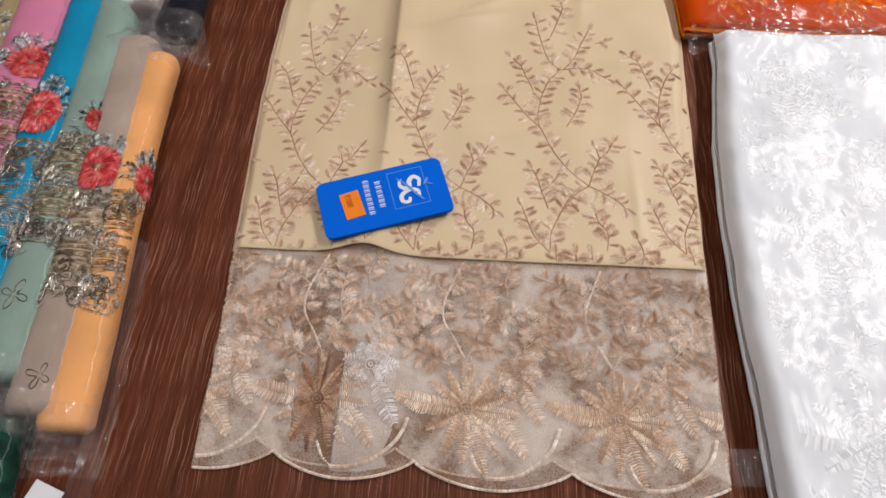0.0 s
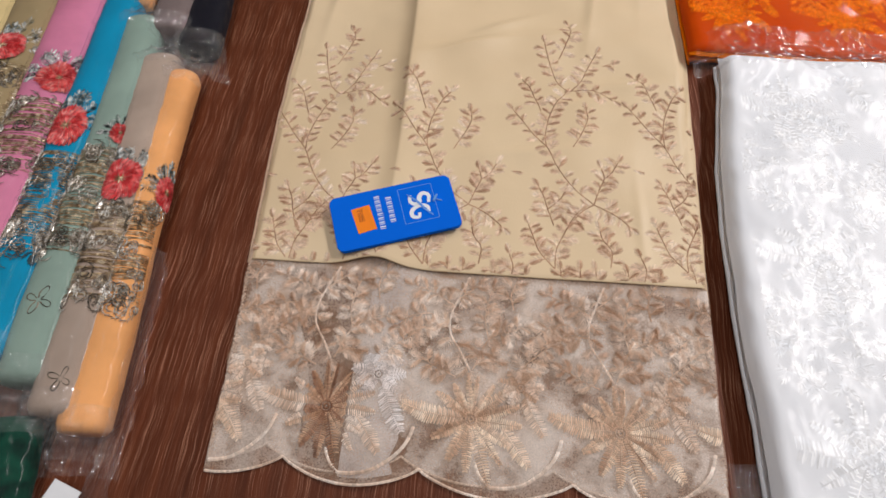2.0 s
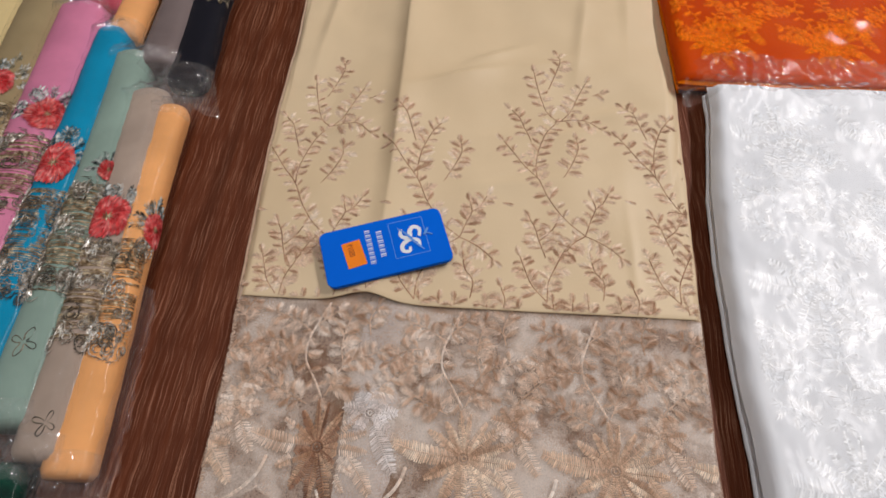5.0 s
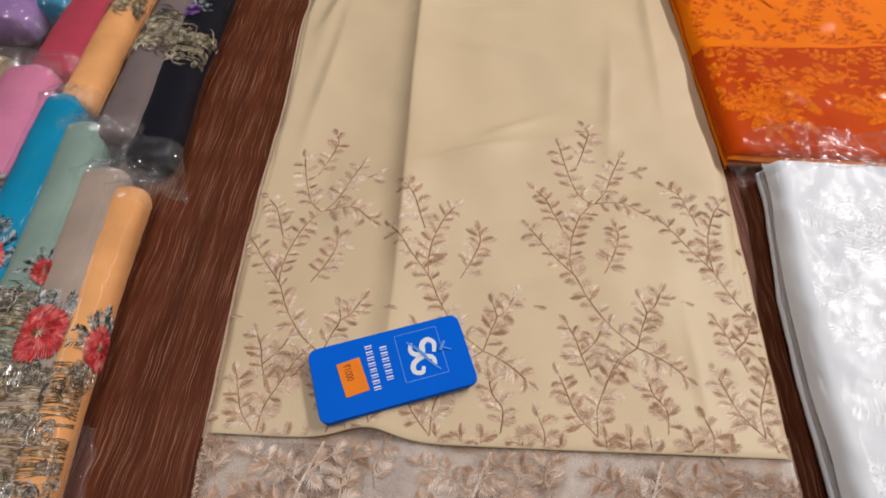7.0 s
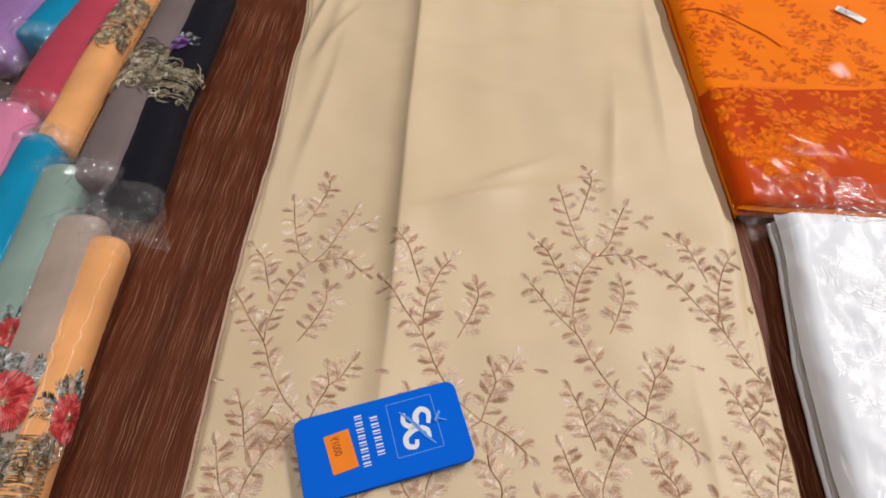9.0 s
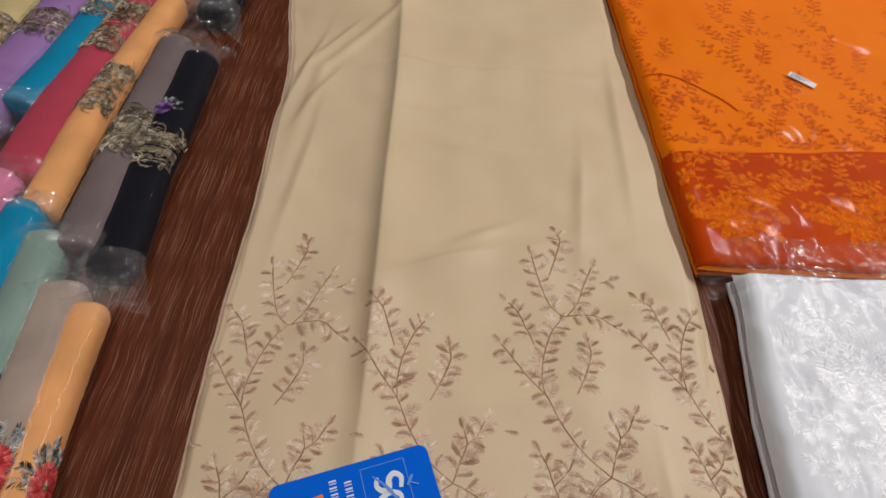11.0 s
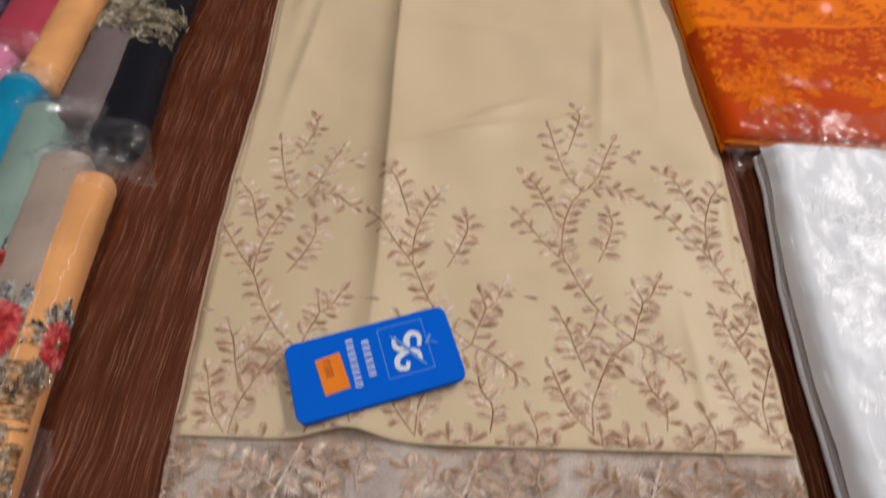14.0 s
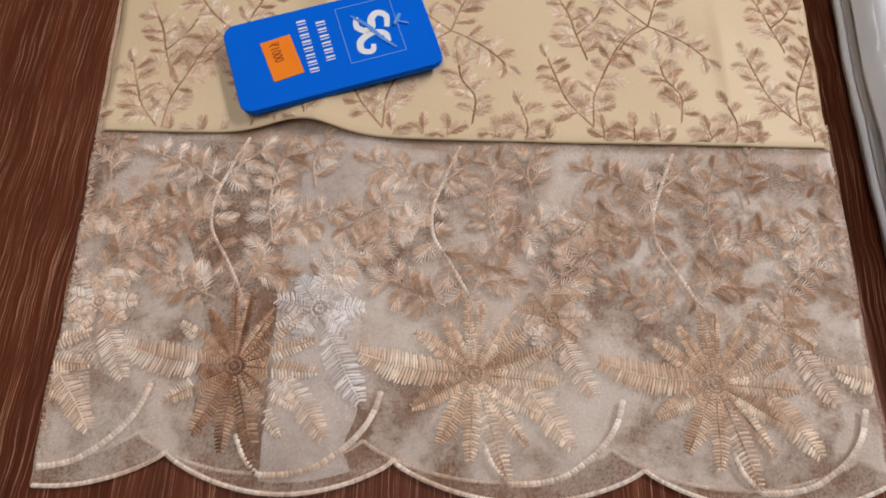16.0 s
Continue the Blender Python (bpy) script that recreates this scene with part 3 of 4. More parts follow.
def garment():
    g = thing("embroidered_garment", "folded beige satin garment with leaf embroidery and sheer scalloped lace", "garment", at=(0, 0.3, 0))
    part("under_layer", sheet(60, 60, lambda u, v: ((left_edge(y := 0.10 + 0.85 * v) - 0.0022) + (right_edge(y) - left_edge(y) + 0.003) * u, y,
                                                    max(0.0006, 0.0014 - 0.0008 * (1 - ease(0, 0.004, min(u, 1 - u) * 0.33))))), BEIGE_EDGE, g, "pinkish turned-in layer")
    panel = part("panel", thick(sheet(250, 360, face), 0.0009), BEIGE, g)

    def border(u, v, drop=0.0, dx=0.0, z=0.0):
        x = -0.1655 + 0.3265 * u
        y0 = scallop_y(x + dx) + drop
        y = y0 + (hem_y(x) + 0.012 - y0) * v
        lo, hi = left_edge(y), right_edge(y)
        x = lo + (hi - lo) * u
        return x + 0.0012 * wrinkle(0, y, 55, 7.0) * (1 - ease(0.0, 0.04, u)), y, max(0.0006, lace_z(x, y) - z)
    for u0, u1, slant in ((0.0, 0.175, 0.062), (0.262, 1.0, 0.0)):
        part("lace_layer", sheet(int(150 * (u1 - u0)), 60, lambda u, v: border(u0 + (u1 - u0 - slant * ease(0.3, 0.8, v)) * u, v, 0.007, 0.012, 0.0025)), LACE_LOW, g, "sheer lower organza layer")
    # a doubled pleat between the two layers, its pallor painting light on the fold
    part("lace_pleat", sheet(24, 70, lambda u, v: ((x := -0.0800 + 0.004 * v + (0.034 - 0.008 * v) * u + 0.006 * u * wrinkle(u, v * 9, 1.0, 6.0) + 0.0012 * wrinkle(3.0, v * 14, 1.0, 2.0)), (y := scallop_y(x) + 0.004 + (0.100 - scallop_y(x)) * v),
                                                   lace_z(x, y) - 0.0009)), LACE_LIT, g, "doubled organza pleat, painted pale where the fold catches light")
    lace = part("lace_border", sheet(170, 70, border), LACE, g, "sheer beige organza border")
    trim = Threads(lambda x, y: 0.0046, inside=lambda x, y: True)
    for i in range(220):
        y = 0.106 + 0.0014 * i
        x = left_edge(y) + 0.0004
        trim.stitch((x - 0.0003 * random.uniform(0.2, 1.5), y + random.uniform(-0.0005, 0.0005)), (x + 0.0012 * random.uniform(0.6, 1.3), y + random.uniform(0.0, 0.0014)), 0.0003, 0.0006)
    part("edge_stitching", trim.out(), EDGE_THREAD, panel, "pinkish overlocked edge", smooth=False)
    fray = Threads(lambda x, y: max(0.0012, lace_z(x, y) - 0.0004), inside=lambda x, y: True)
    for i in range(150):
        y = -0.040 + 0.00094 * i
        x = left_edge(y) + 0.0006
        fray.stitch((x - random.uniform(-0.0004, 0.0009), y + random.uniform(-0.0016, 0.0016)), (x + random.uniform(0.0010, 0.0026), y + random.uniform(-0.0016, 0.0016)), 0.00035, 0.0006)
    part("edge_stitching", fray.out(), PALE_THREAD, lace, "uneven overlocked lace edge", smooth=False)
    # corded rims of the scallops
    rim = Threads(lambda x, y: max(0.0008, lace_z(x, y)), inside=lambda x, y: True)
    rim.cord([(-0.163 + 0.3215 * i / 220, scallop_y(-0.163 + 0.3215 * i / 220)) for i in range(221)], 0.0010, 0.0013, 0.0013)
    part("scallop_rim", rim.out(), PALE_THREAD, lace, "corded thread rim", smooth=False)
    low = Threads(lambda x, y: 0.0012, inside=lambda x, y: True)
    low.cord([(-0.163 + 0.3215 * i / 220, scallop_y(-0.151 + 0.3215 * i / 220) + 0.007) for i in range(221)], 0.0008, 0.0010, 0.0015)
    part("scallop_rim", low.out(), PALE_THREAD, lace, "corded thread rim", smooth=False)

    def bare(x, y):
        """Where the lower organza is folded away and the table's brown shows."""
        return on_lace(x, y) and -0.1085 - 0.020 * ease(0.0, 0.07, y) < x < -0.0805 + 0.10 * max(y - 0.04, 0)

    def backed(x, y):
        return on_lace(x, y) and not bare(x, y)

    def under(x, y):
        return max(0.0010, lace_z(x, y) - 0.0024)
    leaf_mats, pale_mats = (LEAF_DARK, LEAF_PALE), (PALE_DIM, PALE_THREAD)
    lower = Threads(under, inside=backed)
    for k in (-2, -1, 0, 1, 2):
        x0, y0 = 0.095 * k - (0.003 if k < 0 else 0), 0.009 * (k - 1) - 0.003
        if k % 2:
            sprigs("top_sprig", panel, leaf_mats, BUSH, x0, y0, cloth_z, on_face, 0.0124, 0.30, 11, flat=0.34, stem_mat=STEM_THREAD)
        sprigs("vine_sprig", panel, leaf_mats, VINE, x0, y0, cloth_z, on_face, 0.0124, 0.30, 11, flat=0.34, stem_mat=STEM_THREAD)
        sprigs("foot_sprig", panel, leaf_mats, FOOT, x0, y0 * 0.6, cloth_z, on_face, 0.0124, 0.31, 11, flat=0.34, stem_mat=STEM_THREAD)
        dot = Threads(cloth_z, inside=on_face)
        dot.leaf((x0 - 0.078, y0 + 0.1985), -0.2, 0.008, 0.0016, 6)
        if dot.v:
            stitched("loose_leaf", dot, leaf_mats, panel)
        bx = 0.095 * k + (0.007 if k == -2 else 0.001 if k == -1 else 0)
        # the lower layer's own embroidery, seen dimly through the upper one
        for pts, count in BORDER[::3]:
            lower.sprig([(bx + 0.021 + px / 1000, 0.011 + py / 1000) for px, py in pts], count, 0.0108, 0.33, 8)
        for q in range(11):
            lower.leaf((bx + 0.021 + 0.004 * math.cos(0.57 * q), 0.010 + 0.004 * math.sin(0.57 * q)), 0.57 * q, 0.027, 0.0038, 18, w=0.00055, slant=0.25)
        sprigs("border_sprig", lace, pale_mats, BORDER, bx, 0, lace_z, on_lace, 0.0126, 0.34, 11, flat=0.7)
        if k == -1:
            # Petals in the strip are coloured darker for the fold's shade.
            daisy("border_flower", lace, (SHADED_THREAD, LEAF_DARK), bx, 0, lace_z, bare)
            daisy("border_flower", lace, pale_mats, bx, 0, lace_z, lambda x, y: backed(x, y) and x < -0.094)
            daisy("border_flower", lace, pale_mats, bx, 0, lace_z, lambda x, y: backed(x, y) and x > -0.094)
        else:
            daisy("border_flower", lace, (PALE_DIM, LEAF_PALE), bx, 0, lace_z, on_lace)
        side_flower("side_flower", lace, (LILY_THREAD,) if k == -1 else pale_mats, bx + 0.031, 0.0235, lace_z, on_lace, 1.2 if k == -1 else 1.0)
        arc = Threads(lace_z, inside=on_lace)
        arc.cord([(bx + px / 1000, py / 1000) for px, py in ((14, -40), (24, -39.5), (34, -37), (42, -32), (48, -27), (53, -21), (56, -15), (58, -8))], 0.0013, 0.0013, 0.0015)
        arc.cord([(bx + px / 1000, py / 1000) for px, py in ((4, -26), (8, -34), (14, -40))], 0.0010, 0.0011, 0.0015)
        if arc.v:
            part("border_arc", arc.out(), PALE_THREAD, lace, "thick corded arc", smooth=False)
        arc = Threads(lace_z, inside=on_lace)
        arc.cord([(bx + px / 1000, py / 1000) for px, py in ((-8, 101), (-15, 83), (-19, 70), (-18, 57), (-10, 44), (-3, 32))], 0.0008, 0.0010, 0.0016)
        if arc.v:
            part("border_stem", arc.out(), PALE_THREAD, lace, "thick twisted stem", smooth=False)
    tagged(stitched("lower_embroidery", lower, (PALE_THREAD,), g, "dim embroidery of the lower layer"), kind="stuff")


# ---- the hang tag ----
def hang_tag():
    t = thing("hang_tag", "royal blue card tag with orange price sticker on the garment", "price tag", at=(-0.0680, 0.1455, 0.0085))
    m = pose(-0.0675, 0.1436, 0.0158, 1.0, -0.6, 19.4)

    def lay(vf):
        return [m @ Vector(v) for v in vf[0]], vf[1]

    def slab(u, v, lu, lv, r, z0, z1, bevel=0.0003, turn=0.0):
        ring = []
        for cx, cy, a0 in ((lu - r, lv - r, 0), (-lu + r, lv - r, 90), (-lu + r, -lv + r, 180), (lu - r, -lv + r, 270)):
            ring += [(cx + r * math.cos(math.radians(a0 + 15 * i)), cy + r * math.sin(math.radians(a0 + 15 * i))) for i in range(7)]
        c, s = math.cos(math.radians(turn)), math.sin(math.radians(turn))
        verts, n = [], len(ring)
        for z, k in ((z0, 1.0), (z1 - bevel, 1.0), (z1, 1 - bevel / max(lu, lv))):
            verts += [(u + (x * c - y * s) * k, v + (x * s + y * c) * k, z) for x, y in ring]
        faces = [tuple(reversed(range(n))), tuple(range(2 * n, 3 * n))]
        for b in (0, n):
            faces += [(b + i, b + (i + 1) % n, b + n + (i + 1) % n, b + n + i) for i in range(n)]
        return verts, faces

    body = part("card", lay(slab(0, 0, 0.0462, 0.0232, 0.0055, -0.0012, 0.0)), TAG_BLUE, t, smooth=False)
    part("back_card", lay(slab(0.0004, -0.0004, 0.0460, 0.0230, 0.0055, -0.0030, -0.0016)), TAG_BLUE, t, smooth=False)
    part("sticker", lay(slab(-0.0232, -0.0004, 0.0070, 0.0108, 0.0004, 0.0001, 0.0003, 0.0001, 5)), STICKER, body, "fluorescent orange price sticker", smooth=False)
    # price
    tc = bpy.data.curves.new("price", "FONT")
    tc.body, tc.size, tc.align_x, tc.align_y, tc.extrude = "₹1000", 0.0058, "CENTER", "CENTER", 0.00003
    tmp = bpy.data.objects.new("price", tc)
    scene.collection.objects.link(tmp)
    me = bpy.data.meshes.new_from_object(tmp)
    bpy.data.objects.remove(tmp)
    me.materials.clear(), me.materials.append(INK)
    pr = new("price_print", me)
    pr.parent = t
    pr.matrix_parent_inverse = Matrix.Translation(-t.location)
    pr.matrix_basis = m @ pose(-0.0252, 0.0030, 0.00042, 0, 0, -85) @ Matrix.Diagonal((0.72, 1.05, 1, 1))
    tagged(pr, "red-brown printed price")
    # two lines of serif print, drawn as bars
    for u, v, long, count in ((-0.0024, 0.0030, 0.0232, 6), (-0.0108, 0.0024, 0.0300, 8)):
        bits = []
        for i in range(count):
            y = v + long / 2 - long * (i + 0.5) / count
            cell = long / count
            bits += [slab(u, y + cell * 0.20, 0.0021, cell * 0.13, 0.0001, 0.0001, 0.00025, 0.00005), slab(u, y - cell * 0.22, 0.0021, cell * 0.07, 0.0001, 0.0001, 0.00025, 0.00005)]
        part("print_line", lay(join(*bits)), TAG_WHITE, body, "white print", smooth=False)
    # square line frame
    fu, fv, hu, hv, w = 0.0185, 0.0030, 0.0128, 0.0152, 0.00022
    part("frame_line", lay(join(slab(fu - hu, fv, w, hv, w * 0.9, 0.0001, 0.0002, 0.00002), slab(fu + hu, fv, w, hv, w * 0.9, 0.0001, 0.0002, 0.00002),
                                slab(fu, fv + hv, hu, w, w * 0.9, 0.0001, 0.0002, 0.00002), slab(fu, fv - hv, hu, w, w * 0.9, 0.0001, 0.0002, 0.00002))), TAG_LINE, body, "thin pale line frame", smooth=False)

    def stroke(pts, w0, w1):
        line = smooth_line([Vector((*p, 0)) for p in pts], 0.0006)
        v, f = [], []
        for i, p in enumerate(line):
            d = (line[min(i + 1, len(line) - 1)] - line[max(i - 1, 0)]).normalized()
            k = i / (len(line) - 1)
            s = Vector((-d.y, d.x, 0)) * (w0 + (w1 - w0) * math.sin(math.pi * k))
            v += [p + s + Vector((0, 0, 0.0002)), p - s + Vector((0, 0, 0.0002))]
            if i:
                f.append((2 * i - 2, 2 * i - 1, 2 * i + 1, 2 * i))
        return v, f
    # an emblem of two rounded strokes crossed by a slanting one
    part("emblem", lay(join(stroke([(0.0262, 0.0022), (0.0275, 0.0080), (0.0240, 0.0110), (0.0205, 0.0085), (0.0195, 0.0040), (0.0160, 0.0030), (0.0130, 0.0062), (0.0140, 0.0112)], 0.0011, 0.0017),
                            stroke([(0.0250, -0.0058), (0.0245, -0.0010), (0.0190, 0.0010), (0.0128, -0.0020), (0.0122, -0.0070), (0.0165, -0.0085), (0.0180, -0.0050)], 0.0011, 0.0016))), TAG_WHITE, body, "white emblem", smooth=False)
    part("emblem_slash", lay(stroke([(0.0118, 0.0125), (0.0180, 0.0050), (0.0225, -0.0030), (0.0275, -0.0098)], 0.0004, 0.0009)), TAG_LINE, body, "pale slanting stroke", smooth=False).location.z += 0.0003
    part("pin", lay(join(slab(0.0318, 0.0045, 0.0008, 0.0034, 0.0007, 0.0001, 0.0014, 0.0004, -38), slab(0.0340, 0.0022, 0.0026, 0.0004, 0.0003, 0.0001, 0.0009, 0.0002, -30))), PIN, body, "translucent plastic tag pin", smooth=False)


# ---- folded cloth in clear bags ----
def pile(name, label, group, x0, x1, y0, y1, high, material, layers, seed, lean=0.0, wave=0.0042, bend=None):
    """A folded cloth: stacked fold layers with rounded sides under a face that drops over the edge."""
    g = thing(name, label, "garment", group, at=((x0 + x1) / 2, (y0 + y1) / 2, 0))

    def edge(y):
        return x0 + lean * (y - y0) + 0.0015 * wrinkle(0, y, 25, seed) + (bend(y) if bend else 0)

    def top(x, y):
        z = high + wave * (wrinkle(x, y, 12, seed) + 0.28 * wrinkle(x, y, 36, seed + 3) + 0.28 * wrinkle(x, y, 20, seed + 6, True))
        d = min(x - edge(y), y - y0, (y1 - y) * 2.5)
        return z - high * 0.50 * (1 - ease(-0.004, 0.012, d)) ** 2
    for i in range(layers):
        z = high * 0.60 * i / layers
        off = 0.0035 * ((i * 7 + 3) % 5) / 5
        h = high * 0.60 / layers

        def layer(u, v, z=z, off=off, h=h):
            y = y0 + off + (y1 - y0 - 2 * off) * v
            lo = edge(y) + off + 0.001 * wrinkle(i, y, 60, seed)
            if u < 0.5:
                b = u / 0.5 * math.pi
                return lo + h * 0.55 * (1 - math.sin(b)), y, max(0.0003, z + h * 0.5 - h * 0.52 * math.cos(b))
            return lo + h * 0.5 + (x1 - lo - h) * (u - 0.5) * 2, y, z + h * 1.02
        part("fold_layer", sheet(16, 60, layer), material, g)
    part("face_layer", sheet(110, 150, lambda u, v: ((x := edge(y := y0 + (y1 - y0) * v) + (x1 - edge(y)) * u ** 1.3), y, top(x, y))), material, g)
    return g, edge, top


def bag(name, parent, material, x0, x1, y0, y1, edge, top, seed, nx=130, ny=190, rough=1.0, flap=0.03):
    """The bag's upper film: drawn over the cloth, crumpled past its ends."""
    def skin(u, v):
        y = y0 - flap + (y1 - y0 + 2 * flap) * v
        lo = edge(min(max(y, y0), y1)) - 0.0035
        x = lo + (x1 - lo) * u ** 1.3
        yi, xi = min(max(y, y0 + 0.004), y1 - 0.004), max(x, edge(y) + 0.004)
        out = max(abs(y - yi), xi - x)
        z = top(xi, yi) * (1 - ease(0.002, 0.035, out)) + 0.0030
        near = 1 - ease(0.0, 0.022, min(y - y0 + flap, y1 + flap - y))
        z += rough * (0.0034 * wrinkle(x, y, 16, seed, True) ** 3 + 0.0024 * wrinkle(x + y, y - x, 42, seed + 2, True) ** 3 * (0.4 + near) + 0.0050 * near * wrinkle(x, y * 1.6, 60, seed + 5, True))
        return x, y, max(z, 0.0012 + (top(xi, yi) + 0.0020 if out == 0 else 0.0))
    ob = part(name, sheet(nx, ny, skin), material, parent, "clear crinkled plastic bag")
    ob.visible_shadow = False
    return ob


def white_garment():
    g, edge, top = pile("white_garment", "folded white embroidered garment in a clear crinkled plastic bag", "bagged garments", 0.173, 0.56, -0.34, 0.319, 0.026, WHITE, 4, 12.0, wave=0.0036,
                        bend=lambda y: 0.012 * ease(0.17, 0.31, y) + 0.005 * (1 - ease(-0.04, 0.10, y)))

    def inside(x, y):
        return edge(y) + 0.012 < x < 0.55 and -0.33 < y < 0.30
    for i in range(3):
        for j in range(4):
            th_x, th_y = 0.232 + 0.105 * i, 0.262 - 0.135 * j
            daisy("white_flower", g, (WHITE_THREAD,), th_x, th_y, top, inside, 1.25, flat=0.05)
            side_flower("white_side_flower", g, (WHITE_THREAD,), th_x + 0.045, th_y + 0.040, top, inside, 1.5, flat=0.05)
            sprigs("white_sprig", g, (WHITE_THREAD,), BORDER, th_x, th_y + 0.012, top, inside, 0.0135, 0.30, 8, flat=0.04)
    sack = bag("bag", g, SOFT_FILM, 0.177, 0.56, -0.34, 0.315, edge, top, 31.0, rough=0.6, flap=0.02)
    tab = part("bag_corner", sheet(20, 20, lambda u, v: (0.160 + 0.020 * u, -0.034 + 0.022 * v, 0.0016 + 0.006 * u + 0.003 * max(0, wrinkle(u * 6, v * 6, 1, 3.0, True)) ** 3)), HEAVY_FILM, sack, "clear bag corner on the table")
    tab.visible_shadow = False


def orange_garment():
    g, edge, top = pile("orange_garment", "folded orange embroidered garment with deeper border in clear bag", "bagged garments",
                        0.163, 0.60, 0.325, 1.05, 0.021, ORANGE, 3, 47.0, lean=-0.045)

    def strip(u, v):
        y = 0.327 + 0.123 * v + 0.03 * (u - 0.2) * v
        x = edge(y) - 0.0008 + (0.60 - edge(y)) * u
        return x, y, top(x, y) + 0.0012
    strip_part = part("border_band", thick(sheet(80, 40, strip), 0.0006), ORANGE_BAND, g, "deeper orange sheer border")

    def on_band(x, y):
        return edge(y) + 0.004 < x < 0.58 and 0.33 < y < 0.452

    def on_top(x, y):
        return edge(y) + 0.004 < x < 0.58 and 0.452 < y < 1.0
    lift = lambda x, y: top(x, y) + 0.0014
    for k in range(5):
        x0 = 0.196 + 0.098 * k
        daisy("orange_flower", strip_part, (ORANGE_THREAD,), x0, 0.372, lift, on_band, 0.92, flat=0.15)
        side_flower("side_flower", strip_part, (ORANGE_THREAD,), x0 + 0.028, 0.394, lift, on_band, 0.92, flat=0.15)
        sprigs("band_sprig", strip_part, (ORANGE_THREAD,), BORDER, x0, 0.352, lift, on_band, 0.0100, 0.32, 8, flat=0.15)
        sprigs("orange_sprig", g, (RUST_THREAD,), FOOT + VINE, x0 + 0.01, 0.352, top, on_top, 0.0100, 0.29, 7, flat=0.12)
        sprigs("orange_sprig", g, (RUST_THREAD,), BUSH if k % 2 else BUSH[:2], x0 + 0.01, 0.352, top, on_top, 0.0100, 0.29, 7, flat=0.12)
    sack = bag("bag", g, THIN_FILM, 0.163, 0.60, 0.330, 1.05, edge, top, 77.0, rough=0.22, flap=0.012)

    # the bag's crumpled mouth, lying over the white bag
    def mouth(u, v):
        y = 0.296 + 0.046 * v + 0.006 * wrinkle(u * 9, 0, 1, 4.4)
        x = 0.163 + 0.40 * u + 0.002 * wrinkle(v * 4, 0, 1, 2.0)
        z = 0.0335 - 0.004 * v + 0.007 * wrinkle(x, y * 0.6, 42, 3.3, True) ** 3 + 0.004 * wrinkle(x + 0.5 * y, y, 90, 6.1, True) ** 3 - 0.022 * (1 - ease(0.0, 0.030, x - 0.163))
        return x, y, max(z, 0.003)
    ob = part("bag_mouth", sheet(300, 44, mouth), MOUTH_FILM, sack, "crumpled clear bag mouth")
    ob.visible_shadow = False
    # A raised dark orange cord marks the line of a fold.
    fold = Threads(lambda x, y: top(x, y) + 0.0006, inside=lambda x, y: True)
    fold.cord([(0.156, 0.551), (0.178, 0.553), (0.205, 0.540), (0.226, 0.520), (0.236, 0.506)], 0.0009, 0.0012, 0.003)
    part("fold_line", fold.out(), RUST_THREAD, g, "dark orange cord drawn along a pulled fold", smooth=False)
    lab = thing("paper_label", "small white printed paper label lying on the orange garment", "label", at=(0.309, 0.556, 0.0235))
    m = pose(0.309, 0.556, 0.0238, 0, 3, -40)
    v, f = box(-0.0135, 0.0135, -0.0042, 0.0042, 0, 0.0006, 0.0001)
    part("card", ([m @ Vector(q) for q in v], f), PAPER, lab, smooth=False)
    bits = [box(-0.011 + 0.0001 * i, -0.009 + 0.0038 * (i % 3) + 0.008, -0.0028 + 0.0022 * i, -0.0020 + 0.0022 * i, 0.0006, 0.0008) for i in range(3)]
    v, f = join(*bits)
    part("print_line", ([m @ Vector(q) for q in v], f), INK_GREY, lab, "grey print", smooth=False)


